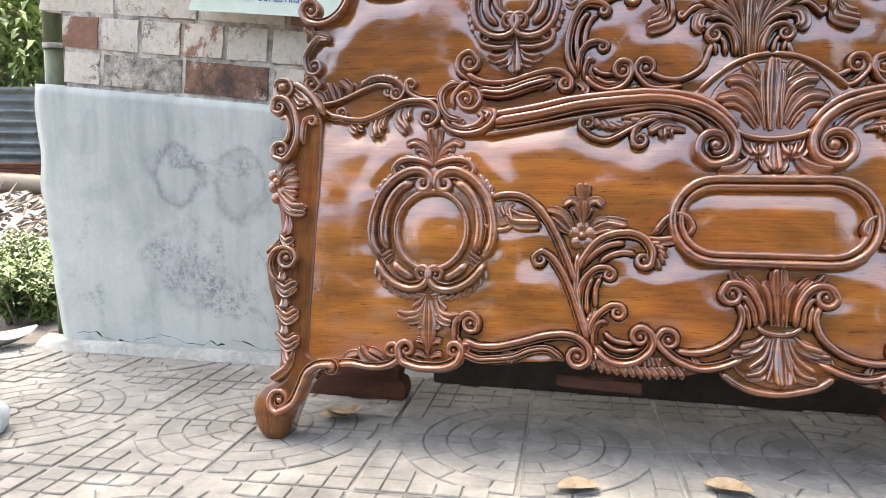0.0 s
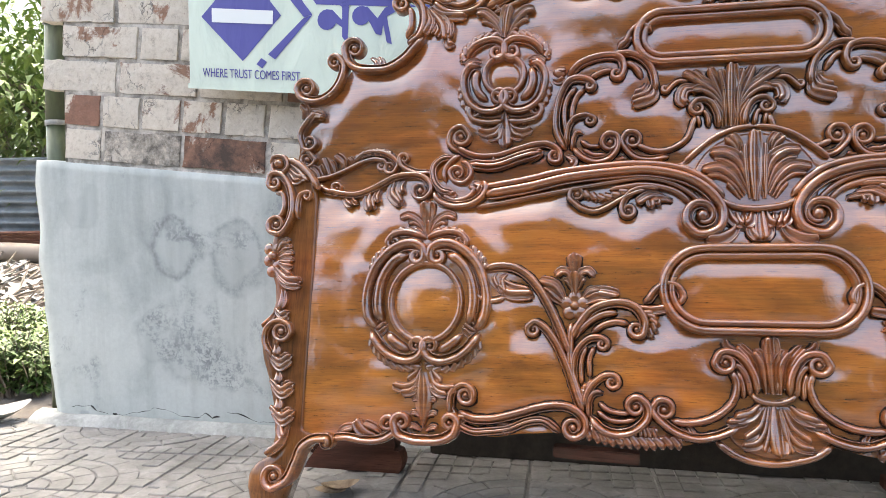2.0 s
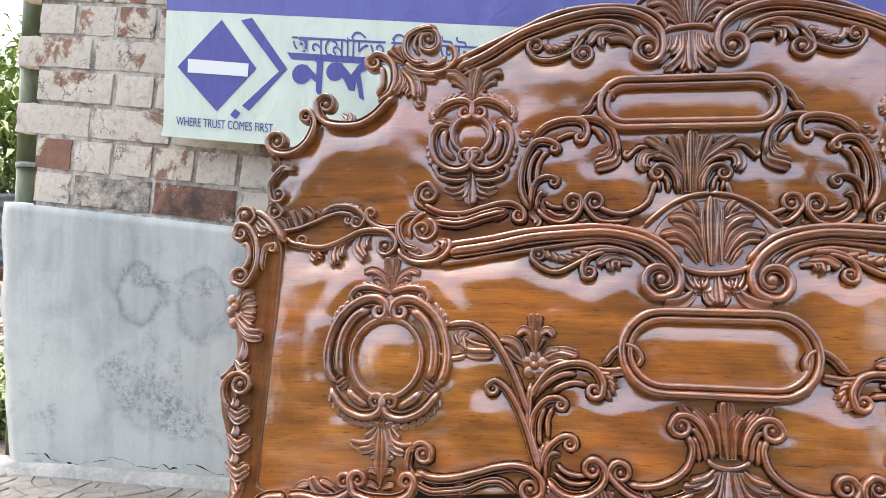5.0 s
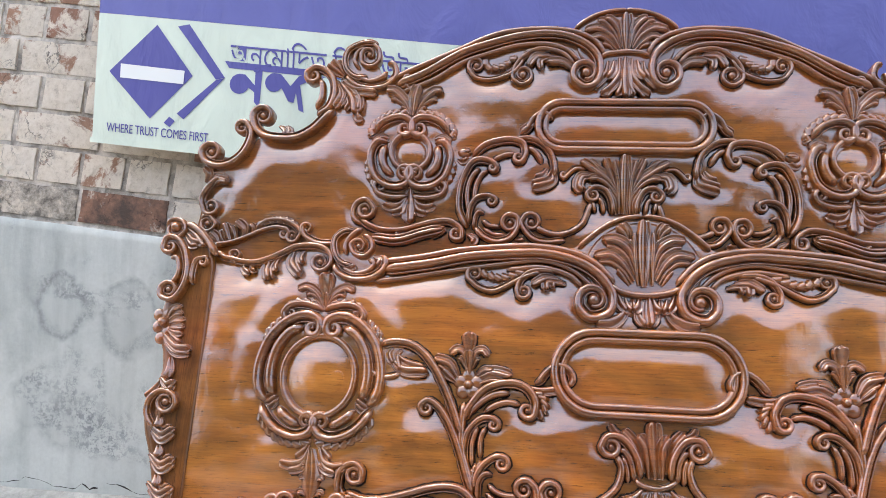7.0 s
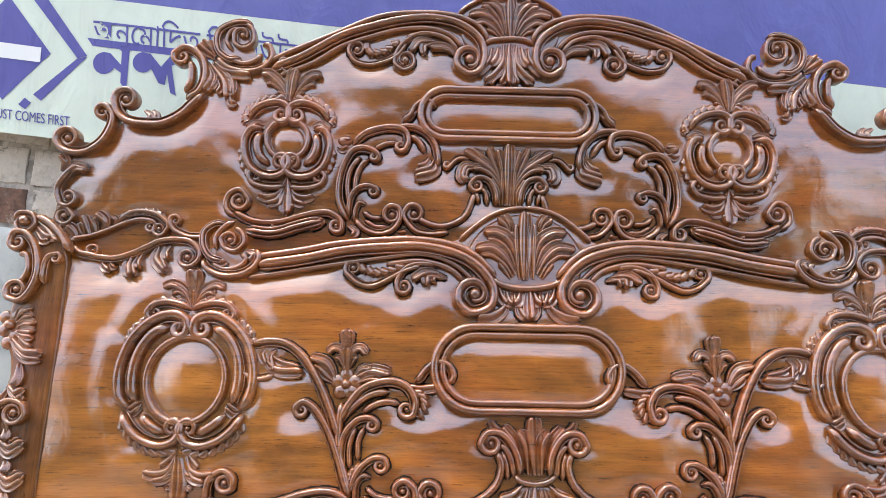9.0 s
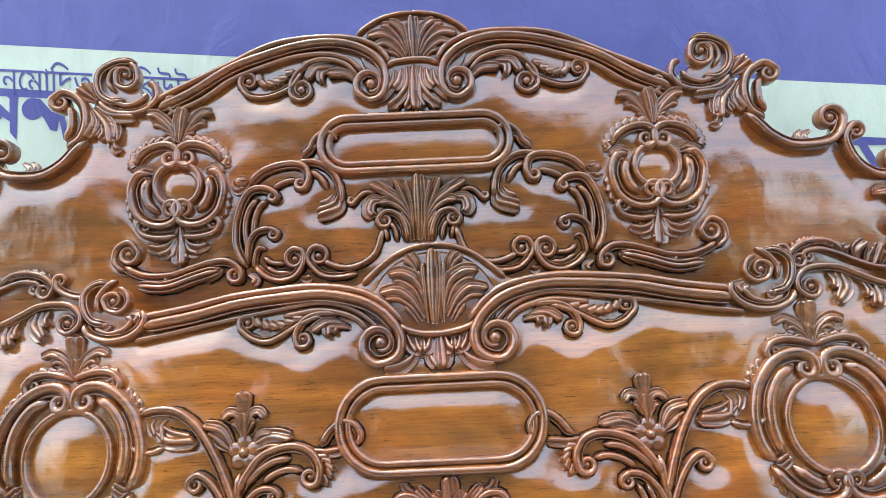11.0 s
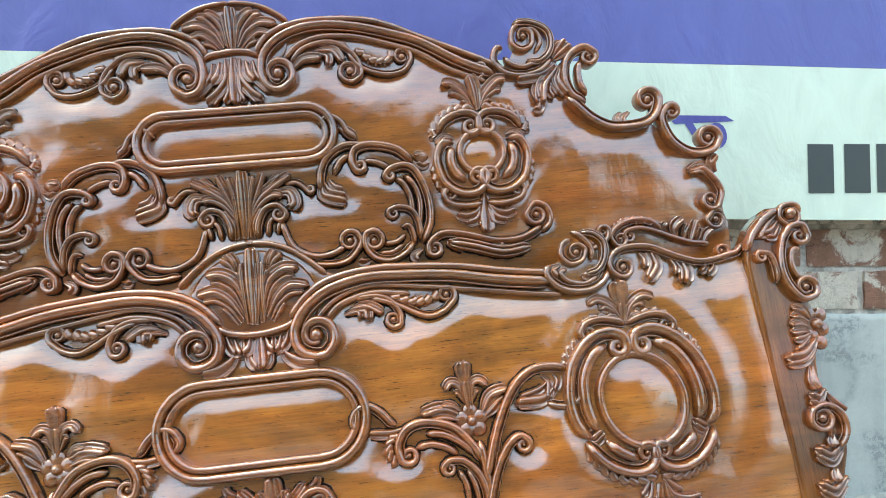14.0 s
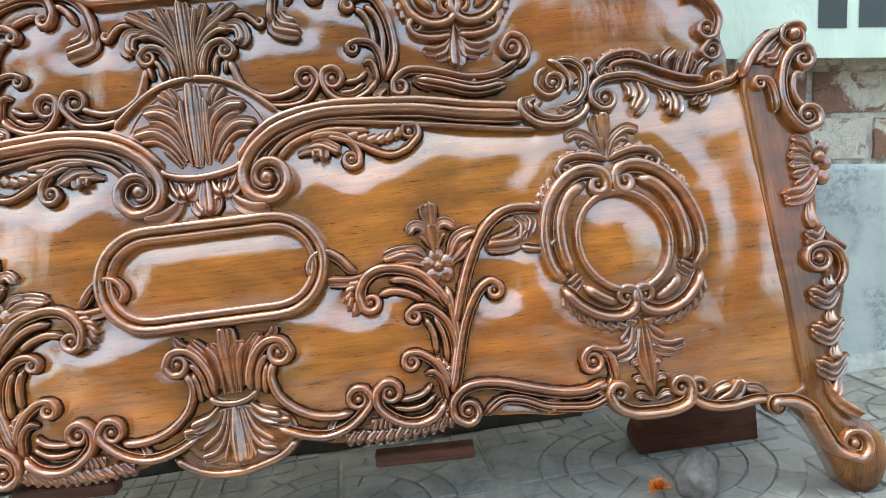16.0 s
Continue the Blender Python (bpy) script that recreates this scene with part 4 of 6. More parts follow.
scroll(HB, "corner_scroll", [(-688, 1018), (-676, 1042), (-676, 1072), (-685, 1089)], 14, prof="round")
finger(HB, "crest_shell", [(-630, 1097), (-651, 1109), (-670, 1122)], 14)
finger(HB, "crest_shell", [(-628, 1100), (-646, 1119), (-659, 1135)], 13)
finger(HB, "crest_shell", [(-627, 1105), (-636, 1122), (-646, 1135)], 11)
scroll(HB, "crest_shell", [(-554, 1176), (-585, 1176), (-617, 1161), (-627, 1137), (-619, 1109), (-596, 1093), (-575, 1098)], 14, prof="reed")
scroll(HB, "crest_shell", [(-580, 1167), (-599, 1157), (-606, 1135), (-594, 1115)], 10, prof="round")
scroll(HB, "crest_shell", [(-571, 1175), (-553, 1161), (-550, 1135), (-567, 1122), (-586, 1129), (-590, 1147)], 12, e1=(-573, 1149), turns=0.6)
scroll(HB, "crest_shell", [(-624, 1099), (-597, 1076), (-558, 1069), (-526, 1078), (-508, 1100), (-514, 1123), (-529, 1129)], 14)
scroll(HB, "crest_shell", [(-599, 1097), (-568, 1085), (-539, 1095), (-530, 1110)], 11, prof="round")
finger(HB, "crest_shell", [(-631, 1085), (-601, 1064), (-548, 1055)], 16)
finger(HB, "crest_shell", [(-617, 1082), (-582, 1070), (-546, 1063)], 11)
finger(HB, "crest_shell", [(-632, 1082), (-600, 1046), (-592, 1004)], 19)
finger(HB, "crest_shell", [(-598, 1031), (-591, 997), (-575, 995)], 13)
finger(HB, "crest_shell", [(-615, 1060), (-587, 1043), (-587, 1014)], 12)
finger(HB, "crest_shell", [(-622, 1055), (-611, 1033), (-619, 1014)], 11)
finger(HB, "crest_shell", [(-646, 1087), (-630, 1055), (-645, 1018)], 15)
finger(HB, "crest_shell", [(-638, 1082), (-623, 1053), (-630, 1023)], 11)
scroll(HB, "top_rail", [(-530, 1080), (-480, 1108)] + [(-361, 1163), (-320, 1183), (-278, 1199), (-236, 1207), (-186, 1210), (-144, 1209), (-102, 1201), (-69, 1185), (-51, 1164), (-47, 1147)], 12, prof="round")
scroll(HB, "top_rail", [(-505, 1072), (-440, 1101)] + [(-361, 1148), (-298, 1171), (-235, 1188), (-173, 1195), (-123, 1188), (-85, 1170), (-61, 1144), (-55, 1114), (-64, 1084), (-85, 1075), (-105, 1087)], 18, e1=(-84, 1107), turns=0.9)
scroll(HB, "top_rail", [(-490, 1060), (-420, 1090)] + [(-360, 1129), (-297, 1153), (-235, 1171), (-172, 1175), (-126, 1161), (-98, 1133)], 11, prof="round")
scroll(HB, "top_rail", [(-222, 1155), (-176, 1164), (-134, 1153), (-109, 1127)], 10, prof="round")
finger(HB, "top_rail", [(-35, 1136), (-40, 1105), (-67, 1070)], 14)
scroll(HB, "rail_tendril", [(-221, 1141), (-239, 1114), (-262, 1100), (-295, 1091), (-326, 1096), (-341, 1114)], 11, e1=(-326, 1124))
scroll(HB, "rail_tendril", [(-159, 1162), (-193, 1161), (-221, 1144), (-239, 1121), (-243, 1095), (-228, 1082)], 11, e1=(-222, 1103))
frill(HB, "rail_tendril", [(-310, 1129), (-296, 1115), (-277, 1115), (-258, 1123), (-234, 1143)], 13, count=6)
finger(HB, "rail_tendril", [(-163, 1150), (-194, 1146), (-211, 1120)], 13)
finger(HB, "rail_tendril", [(-151, 1145), (-182, 1137), (-182, 1114)], 12)
finger(HB, "rail_tendril", [(-109, 1113), (-134, 1133), (-171, 1133)], 14)
scroll(HB, "crest_arch", [(-111, 1210), (-90, 1228), (-62, 1244), (-29, 1253), (5, 1256)], 9, prof="round")
dome(HB, "fan_crest", (3, 1172), 107, 75, 2.5, mirror=False)
finger(HB, "fan_crest", [(5, 1160), (5, 1207), (4, 1248)], 18, mirror=False)
finger(HB, "fan_crest", [(-2, 1165), (-4, 1207), (-10, 1233)], 12)
finger(HB, "fan_crest", [(-5, 1169), (-13, 1211), (-33, 1233), (-45, 1232)], 14)
finger(HB, "fan_crest", [(-9, 1171), (-22, 1204), (-43, 1227), (-61, 1228)], 13)
finger(HB, "fan_crest", [(-10, 1166), (-28, 1197), (-57, 1213), (-89, 1206)], 15)
finger(HB, "fan_crest", [(-15, 1162), (-34, 1183), (-55, 1194), (-74, 1186)], 12)
finger(HB, "fan_crest", [(-21, 1160), (-34, 1173), (-50, 1175)], 10)
scroll(HB, "binding_band", [(-53, 1141), (-40, 1151), (-15, 1155), (9, 1157), (36, 1154), (54, 1144)], 11, prof="round", mirror=False)
finger(HB, "drop_leaf", [(3, 1145), (4, 1097), (5, 1048)], 18, mirror=False)
finger(HB, "drop_leaf", [(-10, 1143), (-9, 1105), (-26, 1075), (-51, 1055)], 15)
finger(HB, "drop_leaf", [(-5, 1119), (-4, 1079), (-16, 1052)], 13)
finger(HB, "drop_leaf", [(-21, 1138), (-25, 1110), (-38, 1092)], 14)
finger(HB, "drop_leaf", [(-12, 1092), (-26, 1073), (-41, 1050)], 11)
dome(HB, "medallion_boss", (-463, 918), 39, 36, 12)
scroll(HB, "medallion_ring", oval(*(-463, 919), 44, 43), 14, prof="round", closed=True, h=14)
MH = -463
scroll(HB, "medallion", [(-546, 962), (-530, 983), (-505, 995), (-482, 996), (-466, 986), (-464, 969)], 18, e1=(-479, 971), about=MH)
scroll(HB, "medallion", [(-517, 942), (-539, 937), (-550, 914), (-548, 889), (-538, 863), (-516, 845), (-491, 840), (-471, 847), (-461, 862)], 19, e1=(-475, 870), about=MH)
scroll(HB, "medallion", [(-520, 935), (-526, 907), (-518, 881), (-499, 864)], 18, prof="round", about=MH)
finger(HB, "medallion", [(-514, 952), (-532, 956), (-552, 942)], 12, about=MH)
finger(HB, "medallion", [(-514, 944), (-529, 944), (-535, 929)], 10, about=MH)
finger(HB, "medallion", [(-546, 963), (-554, 957), (-564, 955)], 10, about=MH)
frill(HB, "medallion", [(-559, 961), (-556, 976), (-543, 993), (-522, 1008), (-498, 1014), (-471, 1014)], 16, count=7, about=MH)
frill(HB, "medallion", [(-562, 894), (-560, 875), (-552, 854), (-536, 834)], 14, count=4, about=MH)
scroll(HB, "medallion", [(-463, 822), (-486, 817), (-511, 819), (-530, 826), (-537, 839)], 16, e1=(-526, 839), about=MH + 3)
frill(HB, "medallion", [(-514, 811), (-495, 810), (-475, 814)], 11, count=4, about=MH + 3)
finger(HB, "medallion_crest", [(-466, 1004), (-462, 1048), (-453, 1078)], 20)
finger(HB, "medallion_crest", [(-466, 1006), (-481, 1038), (-507, 1062), (-529, 1062)], 16, about=MH)
finger(HB, "medallion_crest", [(-466, 1008), (-482, 1030), (-503, 1043), (-516, 1039)], 12, about=MH)
finger(HB, "medallion_crest", [(-468, 1006), (-477, 1021), (-492, 1026)], 10, about=MH)
scroll(HB, "medallion_crest", [(-467, 1064), (-480, 1075), (-486, 1092), (-473, 1101)], 12)
finger(HB, "medallion_drop", [(-462, 836), (-460, 794), (-458, 756)], 22)
finger(HB, "medallion_drop", [(-461, 834), (-474, 802), (-498, 792), (-520, 798)], 15, about=MH + 3)
finger(HB, "medallion_drop", [(-462, 823), (-476, 788), (-500, 778)], 14, about=MH + 3)
finger(HB, "medallion_drop", [(-462, 810), (-467, 781), (-478, 770)], 14, about=MH + 3)
scroll(HB, "rail_scroll", [(-561, 752), (-581, 771), (-577, 797), (-556, 807), (-539, 788)], 14, e1=(-557, 786))
scroll(HB, "rail_scroll", [(-566, 763), (-544, 749), (-514, 740), (-472, 741), (-432, 753), (-395, 763), (-367, 763), (-346, 749), (-343, 730)], 15, e1=(-353, 738))
scroll(HB, "rail_scroll", [(-540, 725), (-484, 719), (-429, 735), (-381, 748)], 21, prof="reed")
finger(HB, "rail_scroll", [(-490, 712), (-474, 726), (-485, 741)], 14)
finger(HB, "rail_scroll", [(-408, 728), (-390, 742), (-378, 752)], 13)
scroll(HB, "side_volute", [(-330, 751), (-348, 790), (-350, 828), (-342, 866), (-327, 895), (-308, 904), (-286, 900), (-274, 891)], 15, e1=(-280, 887))
scroll(HB, "side_volute", [(-327, 781), (-334, 824), (-328, 860), (-309, 887)], 11, prof="round")
scroll(HB, "side_volute", [(-318, 810), (-316, 844), (-305, 870), (-290, 882)], 10, prof="round")
scroll(HB, "side_volute", [(-325, 911), (-301, 935), (-270, 947), (-240, 950), (-218, 943), (-211, 923), (-216, 907)], 15, e1=(-225, 911))
scroll(HB, "side_volute", [(-281, 904), (-257, 916), (-232, 921)], 10, prof="round")
scroll(HB, "side_volute", [(-235, 950), (-203, 953), (-177, 943), (-157, 922), (-148, 893), (-148, 868)], 14)
scroll(HB, "side_volute", [(-208, 936), (-188, 923), (-173, 899)], 12, prof="round")
finger(HB, "side_volute", [(-147, 881), (-151, 857), (-194, 841)], 16)
finger(HB, "side_volute", [(-152, 885), (-162, 866), (-195, 853)], 13)
finger(HB, "side_volute", [(-162, 889), (-172, 874), (-189, 867)], 11)
dome(HB, "side_volute", (-344, 921), 16, 12, 11)
finger(HB, "side_volute", [(-356, 921), (-344, 927), (-330, 924)], 9)
finger(HB, "side_volute", [(-359, 906), (-347, 900), (-333, 907)], 11)
scroll(HB, "lower_volute", [(-327, 760), (-328, 780), (-324, 801), (-312, 818), (-291, 824), (-274, 819)], 12, e1=(-280, 813))
scroll(HB, "lower_volute", [(-316, 748), (-314, 773), (-307, 787), (-294, 785)], 10)
scroll(HB, "lower_volute", [(-314, 756), (-296, 736), (-268, 725), (-240, 732), (-224, 754), (-225, 776), (-238, 782)], 14, e1=(-238, 764))
scroll(HB, "lower_volute", [(-299, 771), (-282, 758), (-257, 756)], 9, prof="round")
scroll(HB, "lower_volute", [(-294, 752), (-272, 739), (-247, 739)], 9, prof="round")
scroll(HB, "lower_volute", [(-120, 732), (-154, 727), (-184, 731), (-203, 747), (-213, 765), (-206, 781)], 13, e1=(-193, 768))
scroll(HB, "lower_volute", [(-185, 760), (-164, 748), (-136, 743), (-109, 750), (-85, 768), (-72, 800), (-68, 816)], 11, prof="round")
finger(HB, "base_frill", [(-329, 739), (-312, 727), (-320, 715)], 12)
finger(HB, "base_frill", [(-228, 728), (-217, 724), (-205, 726)], 14)
finger(HB, "vase_palmette", [(3, 790), (4, 855), (4, 923)], 19, mirror=False)
finger(HB, "vase_palmette", [(-7, 791), (-7, 859), (-19, 910)], 14)
finger(HB, "vase_palmette", [(-8, 834), (-23, 875), (-40, 915)], 14)
finger(HB, "vase_palmette", [(-7, 830), (-28, 865), (-54, 886), (-92, 907)], 15)
finger(HB, "vase_palmette", [(-44, 881), (-58, 898), (-72, 910)], 10)
finger(HB, "vase_palmette", [(-9, 826), (-31, 857), (-55, 870), (-75, 866)], 14)
finger(HB, "vase_palmette", [(-60, 875), (-89, 874), (-98, 851), (-87, 836)], 15)
finger(HB, "vase_palmette", [(-55, 868), (-83, 868), (-89, 849), (-79, 840)], 10)
scroll(HB, "vase_palmette", [(-80, 889), (-100, 890), (-112, 883), (-125, 869)], 12, e1=(-127, 874))
scroll(HB, "vase_palmette", [(-23, 789), (-26, 817), (-39, 841), (-61, 847), (-76, 834)], 13, e1=(-64, 831))
scroll(HB, "vase_palmette", [(-41, 790), (-45, 815), (-56, 827)], 9, prof="round")
scroll(HB, "vase_palmette", [(-60, 792), (-62, 808), (-66, 818)], 8, prof="round")
finger(HB, "vase_palmette", [(-15, 789), (-14, 818), (-31, 848)], 11)
scroll(HB, "clasp_tendril", [(-223, 965), (-206, 977), (-194, 999), (-174, 1011), (-153, 998)], 14)
finger(HB, "clasp_tendril", [(-174, 1002), (-198, 988), (-223, 971)], 12)
finger(HB, "edge_leaf", [(-931, 839), (-924, 860), (-935, 877)], 16)
finger(HB, "edge_leaf", [(-924, 839), (-909, 856), (-876, 847)], 14)
finger(HB, "edge_leaf", [(-925, 830), (-900, 847), (-876, 843)], 15)
scroll(HB, "edge_leaf", [(-893, 855), (-917, 833), (-934, 802), (-926, 773)], 14, e1=(-912, 784))
scroll(HB, "edge_leaf", [(-935, 754), (-917, 762), (-899, 745)], 12, e1=(-917, 745))
scroll(HB, "lower_leaf_rail", [(-898, 697), (-858, 704), (-821, 718), (-788, 733), (-759, 741), (-735, 739)], 11, e1=(-738, 726), prof="round")
scroll(HB, "lower_leaf_rail", [(-803, 731), (-779, 752), (-747, 756), (-719, 748), (-701, 731), (-706, 716)], 13, e1=(-718, 722))
frill(HB, "lower_leaf_rail", [(-798, 747), (-777, 757), (-752, 761), (-726, 758), (-708, 745)], 12, count=6)
finger(HB, "lower_leaf_rail", [(-886, 700), (-892, 715), (-906, 728)], 13)
finger(HB, "lower_leaf_rail", [(-860, 705), (-867, 727), (-875, 749)], 14)
finger(HB, "lower_leaf_rail", [(-873, 704), (-879, 721), (-883, 733)], 11)
finger(HB, "lower_leaf_rail", [(-831, 716), (-830, 737), (-849, 754)], 15)
finger(HB, "lower_leaf_rail", [(-848, 709), (-852, 728), (-859, 742)], 11)
finger(HB, "lower_leaf_rail", [(-813, 725), (-808, 738), (-816, 748)], 11)
finger(HB, "lower_leaf_rail", [(-801, 731), (-797, 744), (-800, 751)], 10)
scroll(HB, "lower_leaf_rail", [(-694, 741), (-691, 729), (-678, 718), (-654, 709), (-620, 709)], 14, e0=(-685, 741))
for inset, prof_w in ((0, 18), (15, 15)):
    scroll(HB, "oval_frame", stadium(0, 984, 185 - inset, 54 - inset), prof_w, prof="round", mirror=False, closed=True, h=16 - inset * 0.25)
HEAD_TOP = [(-944, 901), (-930, 883), (-890, 872), (-852, 889), (-830, 925), (-826, 947), (-814, 953), (-784, 941), (-738, 945), (-687, 965), (-659, 1001), (-649, 1057), (-636, 1097), (-624, 1130), (-612, 1156), (-585, 1166), (-562, 1152), (-541, 1098), (-515, 1088), (-458, 1119), (-382, 1150), (-320, 1175), (-257, 1194), (-195, 1203), (-132, 1207), (-108, 1209), (-73, 1234), (-34, 1248), (-2, 1254)]
HEAD_TOP += [(4 - u, v) for u, v in HEAD_TOP[-2::-1]]
panel(HB, "panel", -946, 950, [(-946, 186), (950, 186)], HEAD_TOP, -48, 21, 115, 400, 230, WOOD_HEAD, "glossy red-brown panel with streaked grain", plain=705, mounds=((-462, 915, 118, 150, 5), (466, 915, 118, 150, 5)), edge=((186, 0), (735, 0), (760, 6), (800, 8), (835, 26), (862, 26), (885, 6), (900, 0)))
carve_out(HB, WOOD_CARVED, {"medallion_boss": "polished oval boss"})
# near-black plank, added to stand for the deep shade under the boards
SHADE_DARK = stained("shade_dark_timber", [(0.3, (0.03, 0.026, 0.022)), (0.7, (0.07, 0.058, 0.046))], 9, 0.95, 0.5)
plank = part("shade_plank", block_bm((1.37, 0.03, 0.10), 0.004), SHADE_DARK)
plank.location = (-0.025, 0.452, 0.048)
tagged(plank, "dark plank added behind the headboard for the deep shade under it", "plank")

# ---------- wall: courses fall to one side along the slope of the lane ----------
FALL = 0.104


def drop(x):
    return -FALL * (x + 1.375)


def wdrop(x):
    return -0.102 * (x + 1.375)


ROW = 0.102
wall = empty("wall_back", pose(0, 0.52, 0), "old brick boundary wall with mortar smeared over the bricks", "wall", kind="structure")
nx, nz = 330, 104
verts, faces = [], []
for i in range(nx):
    x = -1.852 + 5.05 * i / (nx - 1)
    for j in range(nz):
        z = 0.66 + 1.89 * j / (nz - 1)
        p = Vector((x * 9, 2, z * 14))
        out = 0.0225 + 0.0030 * noise.noise(p) + 0.0032 * noise.noise(p * 2.7) + 0.0022 * noise.noise(p * 6.1)
        verts.append((x + (0.012 * noise.noise(p) if i == 0 else 0), -out, z + wdrop(x)))
for i in range(nx - 1):
    for j in range(nz - 1):
        a = i * nz + j
        faces.append((a, a + nz, a + nz + 1, a + 1))
at = len(verts)
verts += [(x, 0.22, z + wdrop(x)) for x in (-1.85, 3.198) for z in (0.66, 2.55)]
faces += [(0, at, at + 1, nz - 1), ((nx - 1) * nz, nx * nz - 1, at + 3, at + 2), (nz - 1, at + 1, at + 3, nx * nz - 1), (0, (nx - 1) * nz, at + 2, at), (at, at + 2, at + 3, at + 1)]
mesh_ob("mortar_core", verts, faces, MORTAR, wall)


def brick_mesh(name, length, material, rng):
    """A worn brick: rough face, uneven arrises."""
    nu, nv = (10, 4) if length > 0.2 else (6, 4)
    h, seed = 0.094, rng.uniform(0, 50)
    verts, faces = [], []
    for i in range(nu):
        for j in range(nv):
            s, t = i / (nu - 1) * 2 - 1, j / (nv - 1) * 2 - 1
            p = Vector((s * length * 9 + seed, 0, t * h * 9))
            rim = 0.0025 if max(abs(s), abs(t)) > 0.99 else 0.0
            wob = 0.005 * noise.noise(p * 2.3)
            verts.append((s * (length / 2 - (0.004 + wob if abs(s) > 0.99 else 0)), -0.031 + rim + 0.003 * noise.noise(p * 1.9), t * (h / 2 - (0.003 + wob if abs(t) > 0.99 else 0))))
    for i in range(nu - 1):
        for j in range(nv - 1):
            a = i * nv + j
            faces.append((a, a + nv, a + nv + 1, a + 1))
    rim = [i * nv for i in range(nu)] + [(nu - 1) * nv + j for j in range(1, nv)] + [i * nv + nv - 1 for i in range(nu - 2, -1, -1)] + list(range(nv - 2, 0, -1))
    at = len(verts)
    verts += [(verts[k][0], 0.02, verts[k][2]) for k in rim]
    for i in range(len(rim)):
        j = (i + 1) % len(rim)
        faces.append((rim[j], rim[i], at + i, at + j))
    me = bpy.data.meshes.new(name)
    me.from_pydata(verts, [], faces)
    me.materials.append(material)
    return me


rng = random.Random(4)
long_set = [brick_mesh("brick", 0.262, BRICK, rng) for _ in range(5)]
short_set = [brick_mesh("brick", 0.128, BRICK, rng) for _ in range(5)]
soot_set = [brick_mesh("brick", 0.262, SOOT_BRICK, rng) for _ in range(3)]
for row in range(0, 14):
    z0 = 0.803 + ROW * row
    stretch = row % 2 == 0
    x = -1.855 - (0.075 if stretch and row else 0.0)
    while x < 2.6:
        big = stretch if rng.random() > 0.12 else not stretch
        size = 0.262 if big else 0.128
        src = (soot_set if row == 0 and big and rng.random() < 0.7 and x < 0 else long_set) if big else short_set
        hidden = -0.9 < x < 0.95 and row < 3
        if not hidden and row < 9:
            b = new("brick", rng.choice(src))
            b.parent = wall
            b.location = (x + size / 2, rng.uniform(-0.002, 0.003), z0 + wdrop(x + size / 2))
            b.rotation_euler = (rng.uniform(-0.01, 0.01), math.atan(0.102) + rng.uniform(-0.006, 0.006), rng.uniform(-0.01, 0.01))
        x += size + rng.uniform(0.005, 0.009)

# plaster dado with a chipped edge and a ledge on top
nx, nz = 150, 36
verts, faces = [], []
for i in range(nx):
    x = -1.965 + 5.1 * i / (nx - 1)
    top = 0.745 + wdrop(x)
    for j in range(nz):
        k = j / (nz - 1)
        z = -0.05 + (top + 0.05) * k
        edge = 0.0
        if i < 4:
            edge = 0.012 * noise.noise(Vector((3, z * 9, i * 0.1))) + 0.05 * (1 - k) ** 3
        y = 0.485 + 0.03 * (1 - k) + 0.004 * noise.noise(Vector((x * 2.2, 0, z * 2.2))) + 0.0015 * noise.noise(Vector((x * 14, 1, z * 14))) + (0.012 if i == 0 else 0)
        verts.append((x + edge, y, z + 0.002 * noise.noise(Vector((x * 30, 4, z)))))
base = len(verts)
for i in range(nx):
    x = -1.965 + 5.1 * i / (nx - 1)
    verts.append((x + 0.01, 0.56, 0.750 + wdrop(x)))
for i in range(nx - 1):
    for j in range(nz - 1):
        a = i * nz + j
        faces.append((a, a + nz, a + nz + 1, a + 1))
    faces.append((i * nz + nz - 1, (i + 1) * nz + nz - 1, base + i + 1, base + i))
side = list(range(nz))
verts += [(-1.95, 0.74, verts[j][2]) for j in side]
at = base + nx
for j in range(nz - 1):
    faces.append((at + j, j, j + 1, at + j + 1))
dado = tagged(mesh_ob("wall_dado", verts, faces, PLASTER, None, "", True), "stained pale grey plaster dado with cracks and damp patches", "wall", kind="structure")

verts, faces = [], []
for i in range(120):
    x = -2.0 + 5.1 * i / 119
    n = noise.noise(Vector((x * 5, 0, 0)))
    for y, z in ((0.54, 0.034), (0.510 + 0.004 * n, 0.028 + 0.005 * n), (0.486 + 0.008 * n, 0.014 + 0.004 * n), (0.470 + 0.012 * n, -0.02)):
        verts.append((x, y, z))
for i in range(119):
    for j in range(3):
        a = i * 4 + j
        faces.append((a, a + 4, a + 5, a + 1))
tagged(mesh_ob("wall_footing", verts, faces, FOOTING, None, "", True), "rough pale cement footing along the wall", "wall footing", kind="structure")

verts, faces = [], []
rc = random.Random(21)
x, z = -1.86, 0.052
while x < -0.94:
    run, open_ = rc.uniform(0.012, 0.045), rc.random() < 0.9
    nxt, nz_ = x + run, min(0.085, max(0.036, z + rc.uniform(-0.016, 0.016) - 0.02 * run))
    if open_:
        wide = 0.0006 + 0.0034 * rc.random() ** 3
        a = len(verts)
        for px_, pz_, k in ((x, z, 0.5), ((x + nxt) / 2, (z + nz_) / 2 + rc.uniform(-0.003, 0.003), 1.0), (nxt, nz_, 0.4)):
            y = 0.5068 - 0.027 * (pz_ / 0.7)
            verts += [(px_, y, pz_ - wide * k), (px_, y, pz_ + wide * k)]
        faces += [(a, a + 2, a + 3, a + 1), (a + 2, a + 4, a + 5, a + 3)]
    x, z = nxt, nz_
